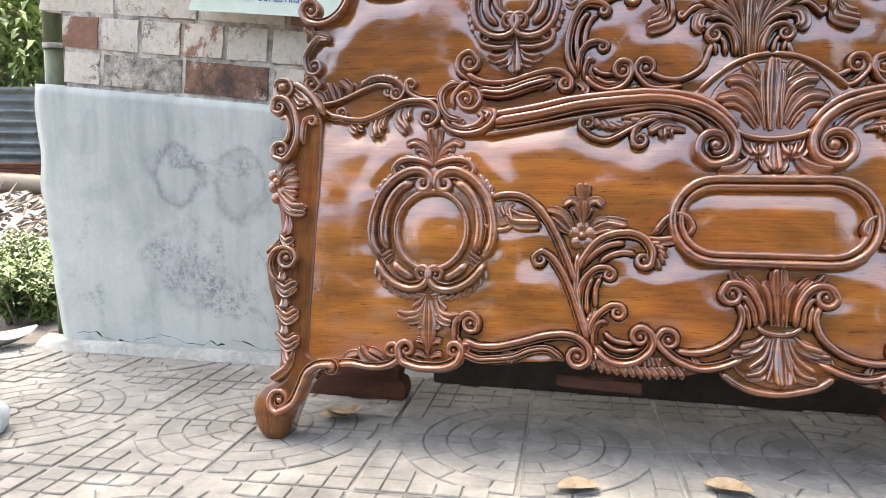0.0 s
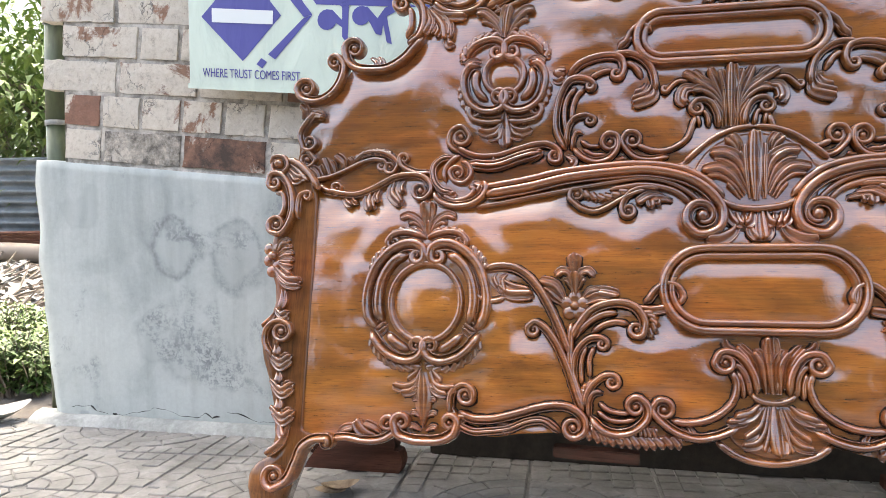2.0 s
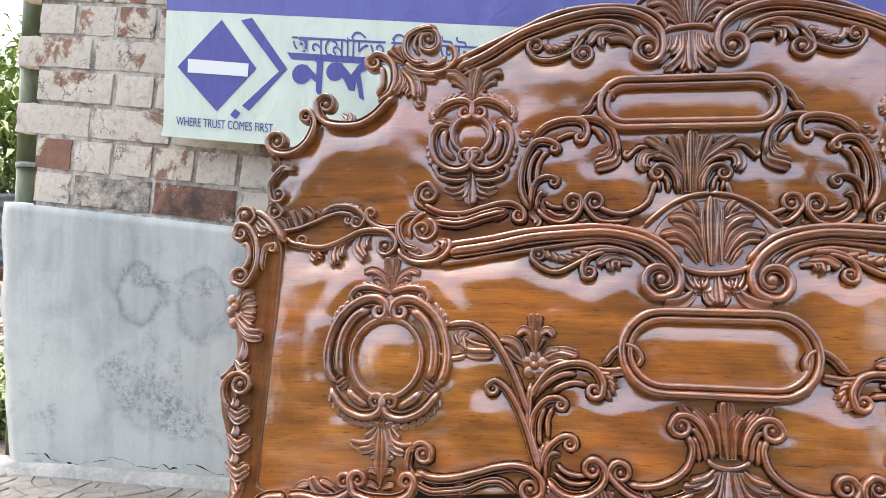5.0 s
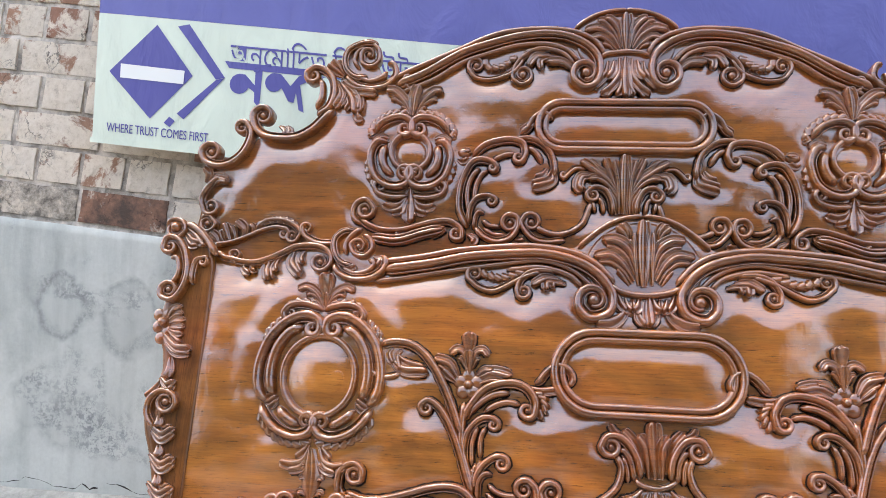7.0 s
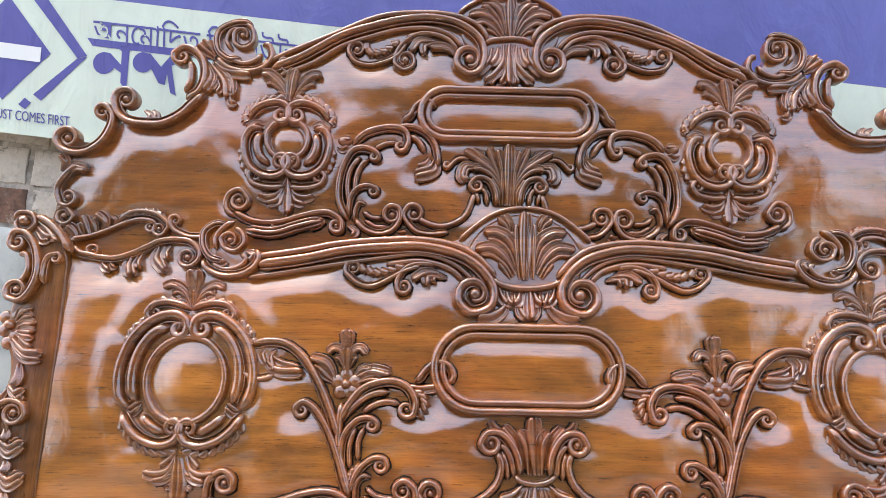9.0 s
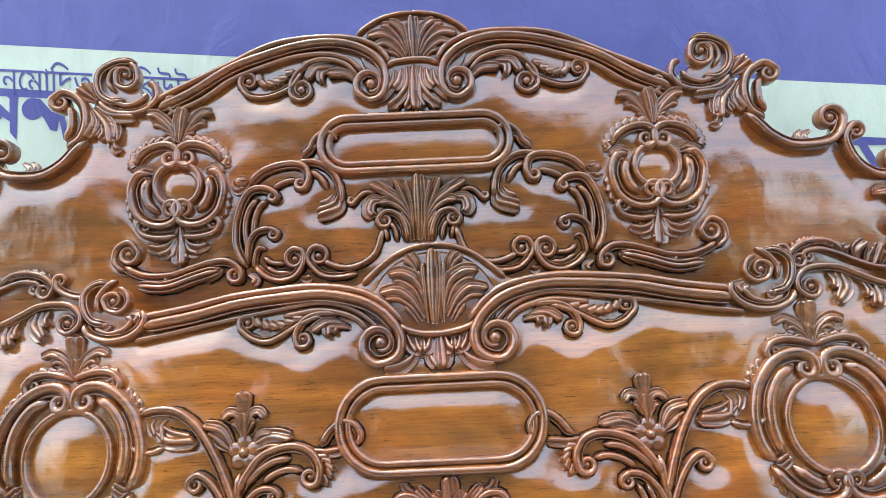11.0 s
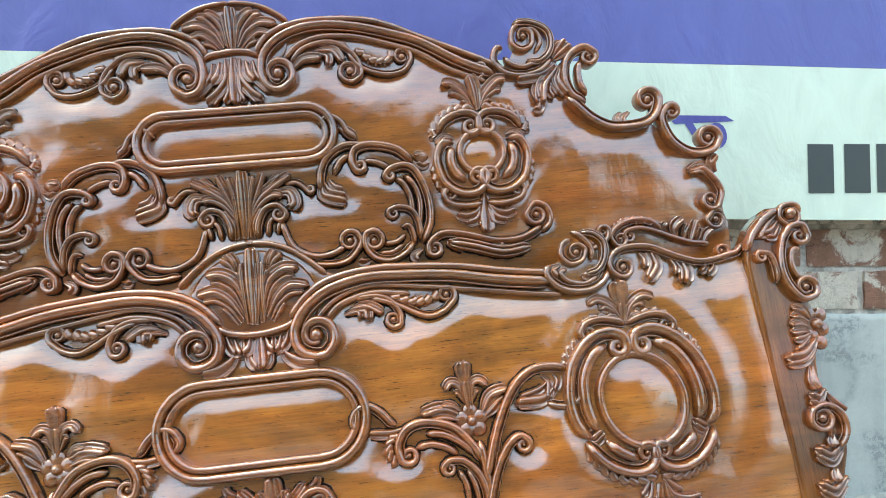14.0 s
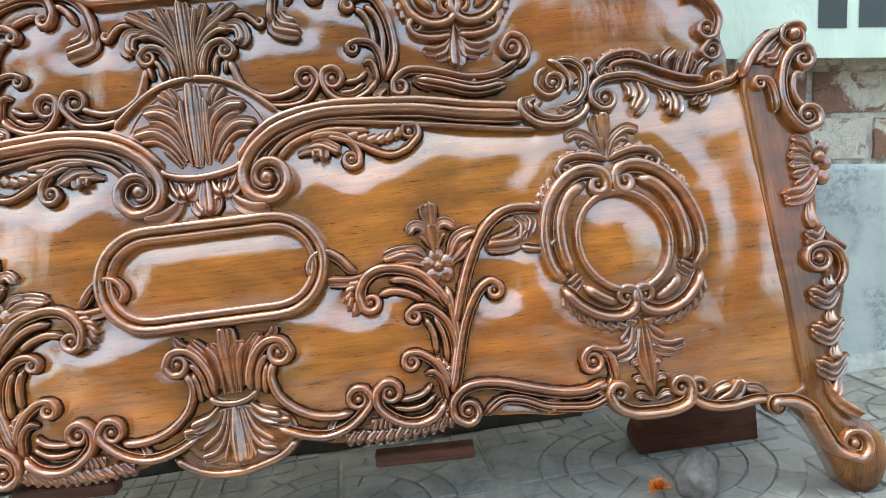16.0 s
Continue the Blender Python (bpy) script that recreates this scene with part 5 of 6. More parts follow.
mesh_ob("crack", verts, faces, mat("deep_crack", (0.03, 0.028, 0.026), 0.95), dado, "dark jagged crack above the footing")

# ---------- ground and paving ----------
verts = [(x, y, -0.03) for x in (-60, 60) for y in (-60, 60)]
tagged(mesh_ob("ground", verts, [(0, 2, 3, 1)], SOIL), "dusty grey-brown ground of the lane", "ground", kind="structure")
# unseen road, added dark so that it throws little light back
verts = [(x, y, -0.022) for x in (-40, 40) for y in (-7, -0.70)]
tagged(mesh_ob("road", verts, [(0, 2, 3, 1)], ASPHALT), "dark grey asphalt added unseen beside the pavement", "road", kind="structure")
pave_m = pose(-0.421, 0.086, 0, 0, 0, 4.5)
paving = empty("pavement", pave_m, "worn grey paving tiles with a fan of concentric ribs", "pavement", kind="structure")
S = 0.2865
verts = [(x, y, -0.0055) for x in (-10 * S, 14 * S) for y in (-2 * S, 1.4 * S)]
mesh_ob("joint_bed", verts, [(0, 2, 3, 1)], GROUT, paving)


def tile_mesh():
    """One quarter of a ringed circle: ribs round one corner, small setts towards the other."""
    verts, faces = [], []

    def sett(quad, z=0.0):
        a = len(verts)
        c = np.mean(quad, 0)
        n = len(quad)
        for k, zz in ((1.0, -0.0050), (1.0, z - 0.002), (0.93, z)):
            verts.extend([(*(c + (np.array(q) - c) * k), zz) for q in quad])
        for r in (0, 1):
            for i in range(n):
                j = (i + 1) % n
                faces.append((a + r * n + i, a + r * n + j, a + (r + 1) * n + j, a + (r + 1) * n + i))
        faces.append(tuple(a + 2 * n + i for i in range(n)))

    g = 0.0034
    q0, q1 = 0.002, S - 0.002
    verts.extend([(q0, q0, -0.0042), (q1, q0, -0.0042), (q1, q1, -0.0042), (q0, q1, -0.0042)])
    faces.append((0, 1, 2, 3))
    rad = [0.012, 0.060, 0.108, 0.156, 0.204, 0.252]
    e = S - 0.005
    for k in range(5):
        r0, r1 = rad[k] + g / 2, rad[k + 1] - g / 2
        parts = [1, 2, 3, 3, 4][k]
        shift = [0, 0, 0.5, 0, 0.5][k]
        cuts = [0] + [max(0, min(1, (i + shift) / parts)) for i in range(0 if shift else 1, parts)] + [1]
        for t0, t1 in zip(cuts, cuts[1:]):
            if t1 - t0 < 0.02:
                continue
            a0, a1 = math.pi / 2 * t0 + g / r1 / 2, math.pi / 2 * t1 - g / r1 / 2
            n = max(3, int((a1 - a0) * 9))
            an = np.linspace(a0, a1, n)
            quad = [(0.004 + r0 * math.cos(t), 0.004 + r0 * math.sin(t)) for t in an] + [(0.004 + r1 * math.cos(t), 0.004 + r1 * math.sin(t)) for t in an[::-1]]
            sett(np.array(quad)[::-1])
    c = 0.047
    for i in range(6):
        for j in range(6):
            x0, y0 = e - (i + 1) * c, e - (j + 1) * c
            if math.hypot(x0 + c * 0.2, y0 + c * 0.2) > 0.250 and x0 > 0 and y0 > 0:
                sett(np.array([(x0 + g / 2, y0 + g / 2), (x0 + c - g / 2, y0 + g / 2), (x0 + c - g / 2, y0 + c - g / 2), (x0 + g / 2, y0 + c - g / 2)])[::-1])
    me = bpy.data.meshes.new("tile")
    fixed = []
    for f in faces:
        fixed.append(f)
    me.from_pydata([tuple(map(float, v)) for v in verts], [], fixed)
    me.materials.append(TILE)
    bm = bmesh.new()
    bm.from_mesh(me)
    bmesh.ops.recalc_face_normals(bm, faces=bm.faces)
    bm.to_mesh(me)
    bm.free()
    return me


# unseen kerb, added to end the paler paving short of the boards' reflections
kerb = part("kerb", block_bm((6.8, 0.12, 0.12), 0.012), TILE, None)
kerb.matrix_world = pave_m @ pose(2 * S, -2 * S - 0.062, -0.062)
tagged(kerb, "worn grey cement kerb added at the pavement's unseen edge", "kerb", kind="structure")
tile_me = tile_mesh()
rt = random.Random(9)
for i in range(-8, 11):
    for j in range(-2, 2):
        t = new("tile", tile_me)
        t.parent = paving
        odd_i, odd_j = i % 2, j % 2
        rz = {(0, 0): 0, (1, 0): 90, (1, 1): 180, (0, 1): 270}[(odd_i, odd_j)]
        px, py = i + (1 if odd_i else 0), j + (1 if odd_j else 0)
        t.matrix_local = pose(px * S, py * S, rt.uniform(-0.001, 0.0005), rt.uniform(-0.1, 0.1), rt.uniform(-0.1, 0.1), rz)

# unseen plain building, added to close the lane and darken the varnish's reflections
FACADE = stained("unseen_dark_facade", [(0.3, (0.02, 0.022, 0.015)), (0.7, (0.05, 0.05, 0.035))], 0.6, 0.95, 0.3)
facade = part("unseen_building_opposite", block_bm((9.5, 4, 3.6), 0), FACADE)
facade.location = (-0.5, -9, 1.77)
tagged(facade, "plain dark building added unseen across the lane for the reflections", "building", kind="structure")

# timber feet and cleats below the boards
def foot_block(x0, x1, y, flip):
    n = 14
    prof = [(0, 0), (0, 0.188)] + [(0.62, 0.188), (0.64, 0.105), (0.80, 0.105)] + [(0.82 + 0.06 * math.sin(math.pi * i / n) + 0.1 * i / n, 0.105 - 0.055 * i / n) for i in range(n)]
    prof += [(0.97 + 0.03 * math.sin(math.pi * i / 6), 0.05 - 0.05 * i / 6) for i in range(7)]
    bm = bmesh.new()
    pts = [(x0 + (x1 - x0) * (1 - a if flip else a), z) for a, z in prof]
    face = bm.faces.new([bm.verts.new((x, y, z)) for x, z in pts])
    ext = bmesh.ops.extrude_face_region(bm, geom=[face])
    bmesh.ops.translate(bm, vec=(0, 0.05, 0), verts=[v for v in ext["geom"] if isinstance(v, bmesh.types.BMVert)])
    bmesh.ops.recalc_face_normals(bm, faces=bm.faces)
    return tagged(part("timber_block", bm, WOOD_BLOCK), "dark stained timber block with a curved end on the paving", "timber block", "blocks behind the boards")


foot_block(-0.99, -0.735, 0.27, False)
foot_block(0.70, 0.935, 0.205, True)
for x, z in ((-0.277, 0.131), (0.31, 0.109)):
    c = part("cleat", block_bm((0.165, 0.03, 0.022), 0.002), WOOD_BLOCK, foot_root, "rough sawn cleat")
    c.matrix_world = foot_root.matrix_world.copy()
    c.matrix_parent_inverse = Matrix()
    c.matrix_basis = foot_root.matrix_world.inverted() @ pose(x, 0.09, z, 0, 2)

# ---------- banner ----------
banner = empty("banner", pose(0, 0, 0), "printed vinyl banner in blue and pale mint on the brick wall", "banner")


def banner_y(x, z):
    return 0.425 + 0.006 * math.sin(x * 3.1 + z * 2) + 0.0015 * noise.noise(Vector((x * 4, 2, z * 3)))


def bpt(x, h, out=0.0):
    """A point of the banner: x along the wall, h above its lower hem."""
    z = 0.98 + drop(x) + h
    return (x, banner_y(x, z) - out, z)


def banner_strip(name, x0, x1, h0, h1, material, out, nx=60, nz=10):
    v = [bpt(x0 + (x1 - x0) * i / nx, h0 + (h1 - h0) * j / nz, out) for i in range(nx + 1) for j in range(nz + 1)]
    f = [(i * (nz + 1) + j, (i + 1) * (nz + 1) + j, (i + 1) * (nz + 1) + j + 1, i * (nz + 1) + j + 1) for i in range(nx) for j in range(nz)]
    return mesh_ob(name, v, f, material, banner, "", True)


def banner_poly(name, pts, material, out=0.0015):
    return mesh_ob(name, [bpt(x, h, out) for x, h in pts], [tuple(range(len(pts)))], material, banner)


banner_strip("pale_field", -1.378, 2.4, 0.0, 0.347, VINYL_PALE, 0.0)
banner_strip("blue_field", -1.378, 2.4, 0.3475, 0.85, VINYL_BLUE, 0.0)
banner_strip("hem", -1.382, 2.4, -0.006, 0.008, VINYL_PALE, 0.003, 60, 1)


def local(x, z):
    return (x, z - 0.98 - drop(x))


banner_poly("emblem_diamond", [local(*p) for p in ((-1.338, 1.166), (-1.215, 1.037), (-1.101, 1.150), (-1.208, 1.290))], INK_BLUE)
banner_poly("emblem_bar", [local(*p) for p in ((-1.305, 1.148), (-1.125, 1.128), (-1.123, 1.164), (-1.305, 1.186))], INK_WHITE, 0.003)
banner_poly("emblem_chevron", [local(*p) for p in ((-1.150, 1.285), (-1.118, 1.290), (-1.012, 1.145), (-1.036, 1.140))], INK_BLUE)
banner_poly("emblem_chevron", [local(*p) for p in ((-1.036, 1.139), (-1.012, 1.144), (-1.120, 1.035), (-1.140, 1.050))], INK_BLUE)
banner_poly("emblem_dot", [local(*p) for p in ((-1.160, 1.042), (-1.144, 1.030), (-1.158, 1.014), (-1.175, 1.026))], INK_BLUE)
banner_poly("title_bar", [local(*p) for p in [(-1.014, 1.19), (-0.683, 1.155), (-0.682, 1.137), (-1.001, 1.171)]], INK_BLUE)
banner_poly("title_stem", [local(*p) for p in [(-0.929, 1.168), (-0.91, 1.166), (-0.915, 1.063), (-0.93, 1.081)]], INK_BLUE)
banner_poly("title_stem", [local(*p) for p in [(-0.975, 1.153), (-0.957, 1.154), (-0.926, 1.121), (-0.926, 1.103), (-0.957, 1.126)]], INK_BLUE)
banner_poly("title_stem", [local(*p) for p in [(-0.881, 1.153), (-0.86, 1.154), (-0.833, 1.122), (-0.813, 1.147), (-0.791, 1.154), (-0.786, 1.134), (-0.808, 1.125), (-0.795, 1.052), (-0.809, 1.059), (-0.818, 1.105), (-0.823, 1.078), (-0.838, 1.082), (-0.853, 1.11)]], INK_BLUE)
for cx, cz, r in ((-0.971, 1.129, 0.027), (-0.877, 1.132, 0.025)):
    banner_poly("title_blob", [local(cx + r * math.cos(a * 0.4), cz + r * math.sin(a * 0.4)) for a in range(16)], INK_BLUE)
banner_poly("title_bar", [local(*p) for p in ((0.905, 0.972), (1.045, 0.958), (1.065, 0.944), (0.925, 0.950))], INK_BLUE)
banner_poly("title_stem", [local(*p) for p in ((0.945, 0.955), (0.965, 0.953), (1.0, 0.885), (0.985, 0.88))], INK_BLUE)
banner_poly("title_blob", [local(1.02 + 0.024 * math.cos(a * 0.4), 0.915 + 0.03 * math.sin(a * 0.4)) for a in range(16)], INK_BLUE)
for x in (1.232, 1.320, 1.398, 1.470, 1.55, 1.63, 1.71):
    z = 0.877 - 0.085 * (x - 1.232)
    banner_poly("number_bar", [local(*p) for p in ((x, z), (x + 0.062, z - 0.006), (x + 0.052, z - 0.118), (x - 0.010, z - 0.112))], INK_DARK)


def lettering(text, x, h, size, material, stretch=1.0):
    c = bpy.data.curves.new("lettering", "FONT")
    c.body, c.size, c.extrude = text, size, 0.0006
    me = bpy.data.meshes.new_from_object(bpy.data.objects.new("tmp", c))
    for v in me.vertices:
        px = x + v.co.x * stretch
        q = bpt(px, h + v.co.y, 0.0016 + v.co.z * 0.5)
        v.co = q
    me.materials.clear()
    me.materials.append(material)
    ob = new("lettering", me)
    ob.parent = banner
    return ob


lettering("WHERE TRUST COMES FIRST", -1.337, 0.028, 0.034, INK_BLUE, 0.66)
lettering("অনুেমািদত িড িবউটর", -1.0, 0.245, 0.075, INK_BLUE, 0.8)


# ---------- yard beside the wall ----------
ry = random.Random(21)
verts, faces = [], []
for i in range(41):
    for j in range(31):
        x, y = -12 + 10.1 * i / 40, 0.8 + 8 * j / 30
        rise = max(0, y - 2.6) * 0.16
        verts.append((x, y, -0.04 + min(0.5, rise) + 0.05 * noise.noise(Vector((x * 1.3, y * 1.3, 0))) + 0.03 * noise.noise(Vector((x * 5, y * 5, 3)))))
for i in range(40):
    for j in range(30):
        a = i * 31 + j
        faces.append((a, a + 31, a + 32, a + 1))
tagged(mesh_ob("ground_yard", verts, faces, SOIL, None, "", True), "uneven dusty soil of the yard beside the wall", "ground", kind="structure")


def blade(verts, faces, at, way, length, width, droop=0.3):
    """One folded leaf."""
    way = Vector(way).normalized()
    side = way.cross(Vector((0, 0, 1)))
    side = side.normalized() if side.length > 0.05 else Vector((1, 0, 0))
    up = side.cross(way)
    a = len(verts)
    p = Vector(at)
    mid, tip = p + way * length * 0.5 + up * width * 0.1, p + way * length - Vector((0, 0, droop * length))
    for q in (p, mid + side * width / 2 + up * width * 0.15, mid, mid - side * width / 2 + up * width * 0.15, tip):
        verts.append(tuple(q))
    faces += [(a, a + 1, a + 2), (a, a + 2, a + 3), (a + 1, a + 4, a + 2), (a + 2, a + 4, a + 3)]


def twig_tube(verts, faces, p, q, r0, r1, n=5):
    p, q = Vector(p), Vector(q)
    z = (q - p).normalized()
    x = z.orthogonal().normalized()
    y = z.cross(x)
    a = len(verts)
    for c, r in ((p, r0), (q, r1)):
        for k in range(n):
            t = 2 * math.pi * k / n
            verts.append(tuple(c + x * r * math.cos(t) + y * r * math.sin(t)))
    faces += [(a + k, a + (k + 1) % n, a + n + (k + 1) % n, a + n + k) for k in range(n)]
    faces += [tuple(range(a + n - 1, a - 1, -1)), tuple(range(a + n, a + 2 * n))]


def weed(x, y, z, size, rng, material):
    e = empty("weed_plant", pose(x, y, z), "low leafy green weed growing beside the wall", "plant", "weeds beside the wall")
    sv, sf, lv, lf = [], [], [], []
    for _ in range(14):
        a, lean = rng.uniform(0, 6.28), rng.uniform(0.15, 0.75)
        h = size * rng.uniform(0.6, 1.1)
        top = Vector((math.cos(a) * lean * h, math.sin(a) * lean * h, h))
        twig_tube(sv, sf, (0, 0, -0.02), top, 0.004, 0.0015)
        for k in range(17):
            f = 0.12 + 0.88 * k / 16
            b = rng.uniform(0, 6.28)
            blade(lv, lf, top * f, (math.cos(b), math.sin(b), rng.uniform(0.0, 0.7)), rng.uniform(0.028, 0.055), rng.uniform(0.02, 0.032))
    mesh_ob("stem", sv, sf, TWIG, e)
    mesh_ob("foliage", lv, lf, material, e)
    return e


for k in range(34):
    y = 0.85 + 1.5 * ry.random() ** 1.3
    x = -0.23 - ry.uniform(0.89, 1.06) * (y + 1.35)
    weed(x, y, -0.02, ry.uniform(0.10, 0.24), ry, LEAF_PALE if ry.random() < 0.4 else LEAF_GREEN)

verts, faces = [], []
for k in range(150):
    y = ry.uniform(2.3, 4.6)
    x = -0.23 - ry.uniform(0.88, 1.07) * (y + 1.35)
    z = min(0.5, max(0, y - 2.6) * 0.16) + 0.02
    a = ry.uniform(0, 3.14)
    if k % 2:
        l = ry.uniform(0.15, 0.5)
        twig_tube(verts, faces, (x, y, z), (x + l * math.cos(a), y + l * math.sin(a), z + ry.uniform(0.0, 0.22)), 0.012, 0.005)
tagged(mesh_ob("fallen_twigs", verts, faces, TWIG), "dry twigs scattered over the yard", "twigs", kind="stuff")
verts, faces = [], []
for k in range(160):
    y = ry.uniform(1.9, 4.4)
    x = -0.23 - ry.uniform(0.88, 1.07) * (y + 1.35)
    z = min(0.5, max(0, y - 2.6) * 0.16) + 0.03
    a = ry.uniform(0, 6.28)
    blade(verts, faces, (x, y, z), (math.cos(a), math.sin(a), ry.uniform(-0.1, 0.5)), ry.uniform(0.08, 0.24), ry.uniform(0.06, 0.16), 0.2)
tagged(mesh_ob("litter_scraps", verts, faces, DEBRIS), "pale paper and plastic scraps strewn over the soil", "litter", kind="stuff")

verts, faces = [], []
for k in range(12):
    f = k / 11
    c, r = Vector((-7.4 + 3.2 * f, 4.35 + 0.5 * f, 0.38 + 0.05 * math.sin(f * 5))), 0.11 - 0.03 * f
    for j in range(12):
        t = 2 * math.pi * j / 12
        verts.append((c.x, c.y + r * math.cos(t), c.z + r * math.sin(t)))
    if k:
        a = 12 * (k - 1)
        faces += [(a + j, a + (j + 1) % 12, a + 12 + (j + 1) % 12, a + 12 + j) for j in range(12)]
faces += [tuple(range(11, -1, -1)), tuple(range(132, 144))]
tagged(mesh_ob("fallen_log", verts, faces, TWIG, None, "", True), "grey fallen tree trunk lying on the soil bank", "log")
RUST = stained("rusty_iron", [(0.3, (0.12, 0.05, 0.03)), (0.7, (0.22, 0.10, 0.06))], 8, 0.9, 0.5)
for k in range(4):
    verts, faces = [], []
    twig_tube(verts, faces, (-8.2, 4.9 - 0.03 * k, 0.50 + 0.035 * k), (-4.4, 5.0 - 0.03 * k, 0.52 + 0.035 * k), 0.018, 0.018, 8)
    tagged(mesh_ob("iron_rod", verts, faces, RUST), "long rusty iron rod stacked before the metal fence", "iron rod", "stacked rods")

fence = empty("metal_fence", pose(0, 5.25, 0), "weathered corrugated metal sheet fence at the back of the yard", "fence")
for k in range(4):
    verts, faces = [], []
    n = 60
    x0 = -9.6 + 1.32 * k
    for i in range(n + 1):
        zz = 0.30 + 1.15 * i / n
        yy = 0.035 * math.sin(i / n * 2 * math.pi * 10) + 0.02 * k % 0.04
        verts += [(x0, yy, zz), (x0 + 1.38, yy + 0.02, zz - 0.03)]
    faces = [(2 * i, 2 * i + 1, 2 * i + 3, 2 * i + 2) for i in range(n)]
    mesh_ob("metal_sheet", verts, faces, METAL_SHEET, fence, "", True)


def tree(x, y, height, rng):
    e = empty("tree", pose(x, y, 0.3), "slender leafy tree behind the metal fence", "tree", "trees behind the fence")
    v, f = [], []
    twig_tube(v, f, (0, 0, 0), (0.1, 0, height * 0.6), 0.09, 0.05, 9)
    ends = []
    for k in range(14):
        a, h = rng.uniform(0, 6.28), height * rng.uniform(0.3, 0.62)
        q = Vector((math.cos(a) * rng.uniform(0.5, 1.3), math.sin(a) * rng.uniform(0.5, 1.3), h + rng.uniform(0.1, 0.9)))
        twig_tube(v, f, (0.05, 0, h), q, 0.03, 0.008, 6)
        ends.append(q)
    mesh_ob("trunk", v, f, TWIG, e, "", True)
    v, f = [], []
    for k in range(2600):
        q = rng.choice(ends)
        p = q * rng.uniform(0.75, 1.1) + Vector((rng.gauss(0, 0.42), rng.gauss(0, 0.36), rng.gauss(0, 0.42)))
        a = rng.uniform(0, 6.28)
        blade(v, f, p, (math.cos(a), math.sin(a), rng.uniform(-0.9, 0.2)), rng.uniform(0.11, 0.22), rng.uniform(0.05, 0.09), 0.3)
    mesh_ob("crown", v, f, LEAF_PALE, e)


for x, y, h in ((-7.2, 6.2, 3.4), (-6.2, 6.6, 2.8), (-8.4, 6.8, 3.8), (-5.2, 6.0, 3.0), (-9.6, 7.5, 4.2)):
    tree(x, y, h, ry)

# bamboo pole standing at the end of the brickwork
pole = empty("bamboo_pole", pose(-1.968, 0.60, 0), "green bamboo pole with pale nodes at the wall's end", "bamboo pole")
v, f = [], []
heights = [0.0, 0.32, 0.62, 0.93, 1.25, 1.58, 1.9, 2.3]
for a, b in zip(heights, heights[1:]):
    v, f = [], []
    twig_tube(v, f, (0, 0, a), (0, 0, b - 0.004), 0.038, 0.037, 16)
    mesh_ob("culm", v, f, BAMBOO, pole, "", True)
for h in heights[1:-1]:
    v, f = [], []
    twig_tube(v, f, (0, 0, h - 0.008), (0, 0, h + 0.008), 0.041, 0.041, 16)
    mesh_ob("node_ring", v, f, FOOTING, pole, "", True)

# dry fern by the plaster corner
fern = empty("dry_fern", pose(-2.12, 0.86, 0.0), "small plant with green and withered yellow leaves", "plant")
v, f = [], []
twig_tube(v, f, (0, 0, 0), (-0.02, 0, 0.62), 0.006, 0.003)
mesh_ob("stem", v, f, TWIG, fern)
v, f = [], []
for k in range(70):
    a = ry.uniform(0, 6.28)
    blade(v, f, (ry.gauss(-0.02, 0.03), ry.gauss(0, 0.03), ry.uniform(0.40, 0.66)), (math.cos(a), math.sin(a), -0.9), ry.uniform(0.03, 0.06), 0.02)
mesh_ob("withered_leaves", v, f, LEAF_DRY, fern)
v, f = [], []
for k in range(9):
    blade(v, f, (-0.02, 0, 0.66), (-0.6 + 0.1 * k, -0.3, 0.55), 0.16, 0.018)
mesh_ob("green_leaves", v, f, LEAF_PALE, fern)

# ---------- small things on the paving ----------


def fallen_leaf(x, y, size, turn, curl, material, label):
    v, f = [], []
    n = 10
    for i in range(n + 1):
        t = i / n
        w = size * 0.33 * math.sin(math.pi * min(1, t * 0.93 + 0.05)) ** 0.8
        z = 0.004 + curl * size * (2 * t - 1) ** 2
        for s_ in (-1, -0.5, 0, 0.5, 1):
            v.append((size * (t - 0.5), s_ * w, z + abs(s_) * w * 0.45))
    for i in range(n):
        for k in range(4):
            a = i * 5 + k
            f.append((a, a + 5, a + 6, a + 1))
    ob = mesh_ob("fallen_leaf", v, f, material, None, "", True)
    ob.matrix_world = pose(x, y, 0.001, 0, 0, turn)
    return tagged(ob, label, "leaf", "fallen leaves")


DRY = stained("dry_brown_leaf", [(0.3, (0.22, 0.15, 0.09)), (0.7, (0.42, 0.33, 0.22))], 30, 0.8, 0.3)
fallen_leaf(-0.83, 0.125, 0.085, 35, 0.20, DRY, "curled dry brown leaf on the paving")
fallen_leaf(-0.845, 0.10, 0.07, 5, 0.12, DRY, "curled dry brown leaf on the paving")
fallen_leaf(-0.30, -0.128, 0.075, 20, 0.04, DRY, "flat dry tan leaf on the paving")
fallen_leaf(-0.05, -0.07, 0.08, -10, 0.05, DRY, "flat dry tan leaf on the paving")

fallen_leaf(-2.10, 0.46, 0.21, 65, 0.22, stained("grey_withered_leaf", [(0.3, (0.30, 0.29, 0.27)), (0.7, (0.52, 0.51, 0.48))], 25, 0.8, 0.4), "large pale grey withered leaf beside the wall's corner")
bm = bmesh.new()
bmesh.ops.create_icosphere(bm, subdivisions=4, radius=1)
for q in bm.verts:
    c = q.co.copy()
    n = 1 + 0.16 * noise.noise(c * 1.3) + 0.09 * noise.noise(Vector((c.x * 7, c.y * 7, c.z * 1.5)))
    q.co = Vector((c.x * 0.075 * n, c.y * 0.07 * n, max(c.z, -0.6) * 0.052 * n + 0.030))
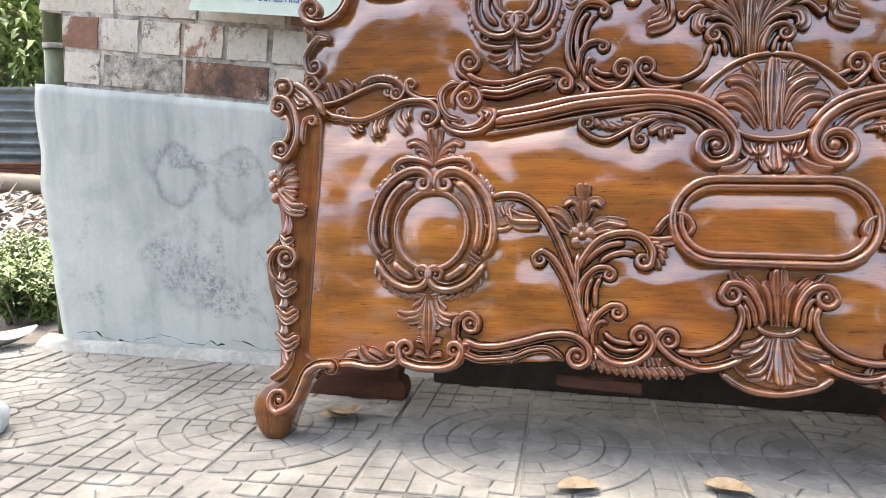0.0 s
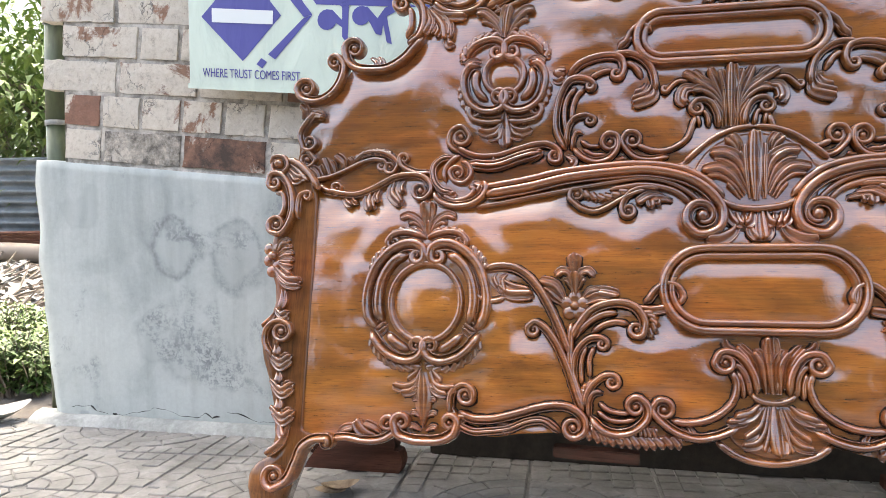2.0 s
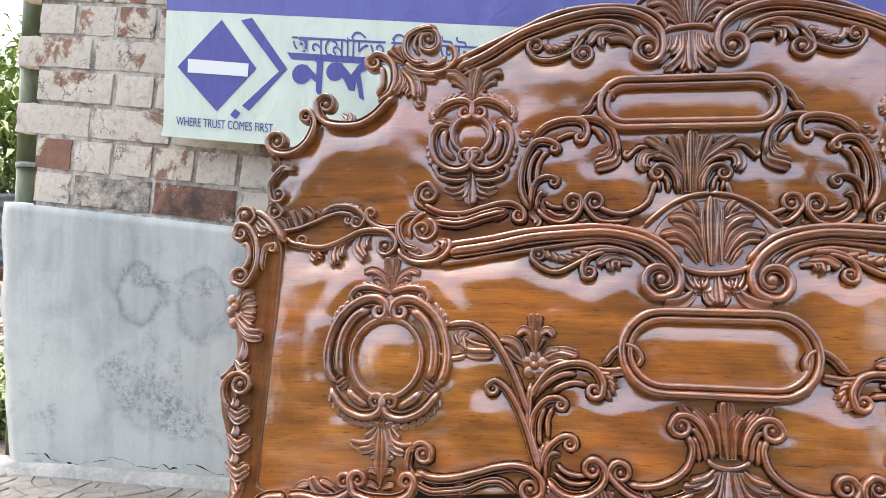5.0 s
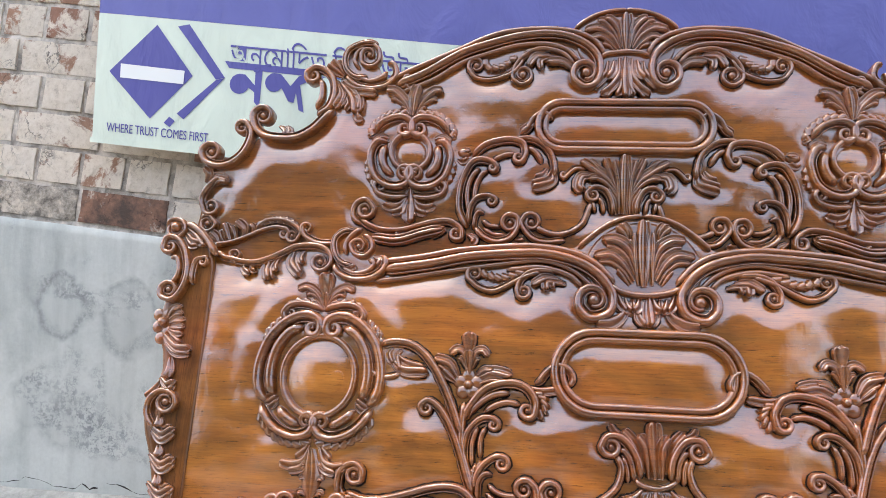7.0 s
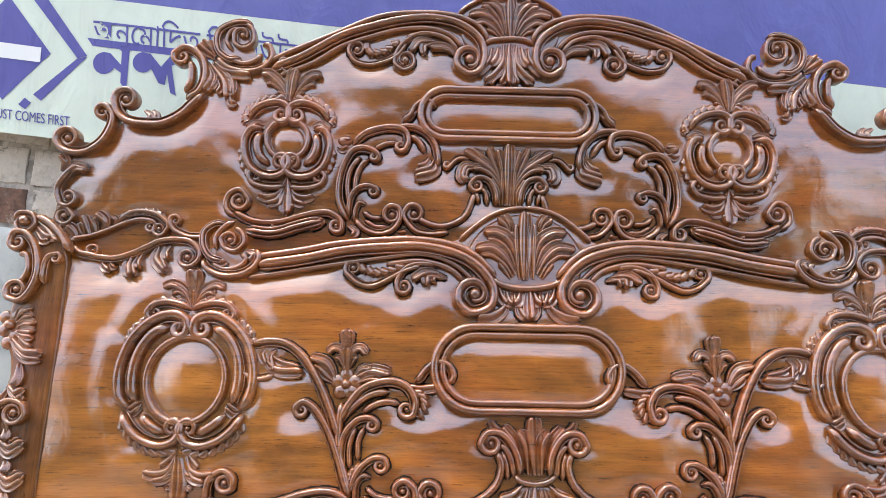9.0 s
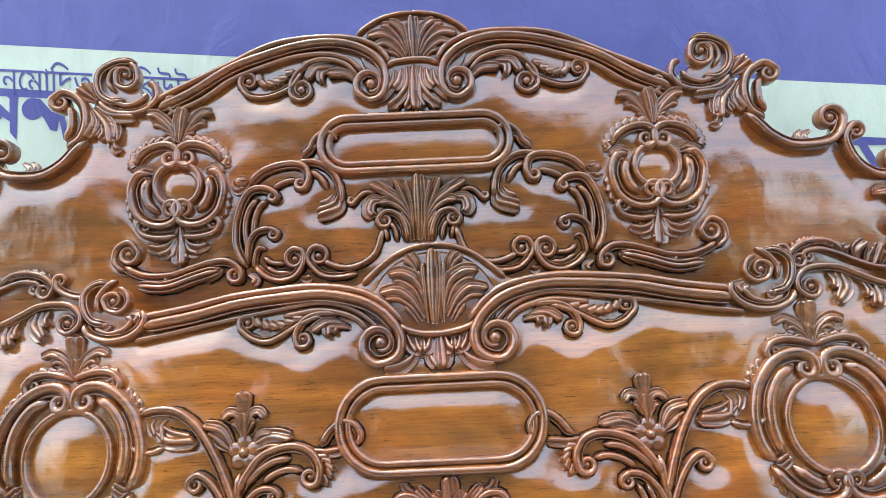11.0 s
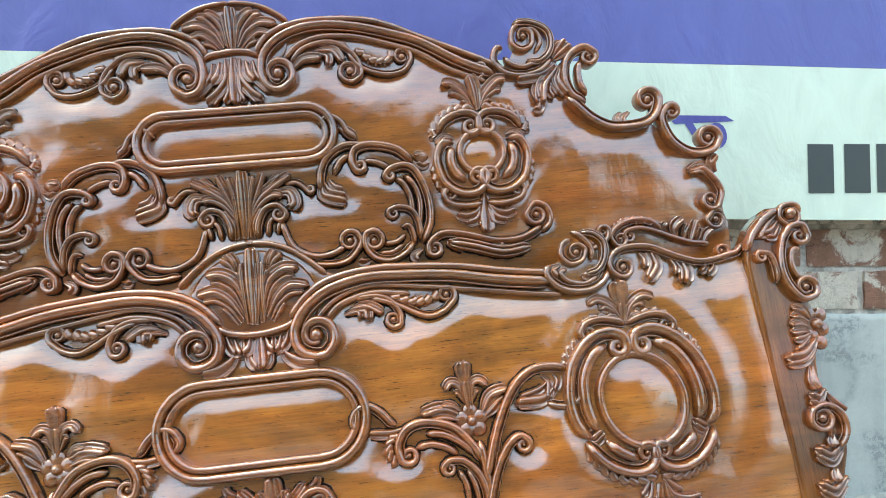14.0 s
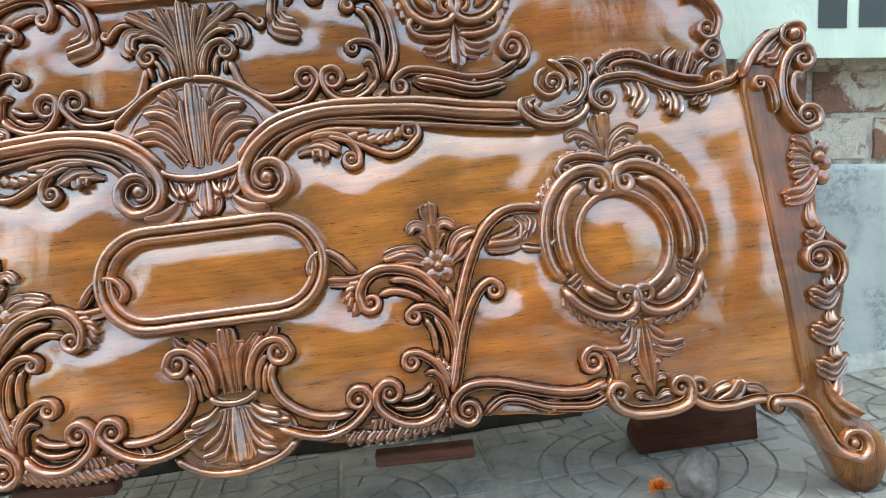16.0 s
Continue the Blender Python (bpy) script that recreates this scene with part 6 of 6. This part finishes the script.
sack = part("plastic_sack", bm, stained("white_woven_plastic", [(0.3, (0.52, 0.56, 0.55)), (0.7, (0.74, 0.77, 0.76))], 12, 0.45, 0.5), None, "", True)
sack.location = (-1.545, -0.175, 0)
tagged(sack, "small crumpled white plastic sack lying on the paving", "sack")

# broken stump of wood and a withered marigold near the foot
bm = bmesh.new()
bmesh.ops.create_icosphere(bm, subdivisions=4, radius=1)
for q in bm.verts:
    c = q.co.copy()
    n = 1 + 0.22 * noise.noise(c * 1.6) + 0.10 * noise.noise(c * 5)
    q.co = Vector((c.x * 0.034 * n * (1 - 0.25 * c.z), c.y * 0.03 * n, max(c.z, -0.8) * 0.042 * n + 0.033))
stump = part("wood_chunk", bm, stained("grey_weathered_wood", [(0.3, (0.09, 0.08, 0.075)), (0.7, (0.24, 0.215, 0.20))], 40, 0.9, 0.9), None, "", True)
stump.location = (0.748, 0.03, 0)
tagged(stump, "rough grey broken chunk of wood on the paving", "wood chunk")
v, f = [], []
for k in range(90):
    a, b = ry.uniform(0, 6.28), ry.uniform(0.05, 1.2)
    blade(v, f, (0, 0, 0.012), (math.cos(a) * math.sin(b), math.sin(a) * math.sin(b), math.cos(b) * 0.8), ry.uniform(0.018, 0.027), 0.012, 0.1)
mari = mesh_ob("marigold", v, f, plant_mat("marigold_petals", (0.62, 0.14, 0.02), (0.75, 0.30, 0.05)))
mari.location = (0.683, 0.035, 0.0)
tagged(mari, "wilted orange marigold flower head on the paving", "flower")


# unseen tree, added behind the wall so that its crown shades the pavement
shade = empty("tree", pose(-1.1, 1.5, 0), "unseen leafy tree added behind the brick wall to shade the pavement", "tree")
rs = random.Random(77)
v, f = [], []
twig_tube(v, f, (0, 0, -0.1), (0.05, -0.1, 2.2), 0.14, 0.10, 12)
twig_tube(v, f, (0.05, -0.1, 2.18), (0.0, -0.25, 3.7), 0.10, 0.06, 10)
for x, y, z in ((-2.0, -0.8, 4.1), (-1.2, -1.1, 4.0), (-0.3, -1.1, 4.2), (0.6, -0.8, 4.1), (1.4, -1.0, 4.0), (2.2, -0.8, 4.2)):
    twig_tube(v, f, (0.02, -0.2, 3.1), (x * 0.5, y * 0.6, 3.7), 0.05, 0.03, 7)
    twig_tube(v, f, (x * 0.5, y * 0.6, 3.69), (x, y, z), 0.03, 0.01, 7)
mesh_ob("trunk", v, f, TWIG, shade, "", True)
v, f = [], []
for k in range(1900):
    x, y, z = rs.uniform(-4.2, 1.6), rs.uniform(-0.5, 1.7), rs.uniform(3.8, 4.3)
    gx, gy = x + z * 0.252, y - z * 0.235
    # leaves left out to let sun and more sky reach parts of the paving
    if -0.75 < gx < -0.30 and gy < -0.05 + 0.04 * math.sin(gx * 14):
        continue
    if -0.25 < gx < 0.5 and rs.random() < 0.7:
        continue
    if -2.1 < gx < -1.5 and 0.10 < gy < 0.34 + 0.05 * math.sin(gx * 9):
        continue
    a = rs.uniform(0, 6.28)
    blade(v, f, (x + 1.1, y - 1.5, z), (math.cos(a), math.sin(a), rs.uniform(-0.4, 0.2)), rs.uniform(0.14, 0.24), rs.uniform(0.08, 0.13), 0.15)
mesh_ob("crown", v, f, LEAF_GREEN, shade)
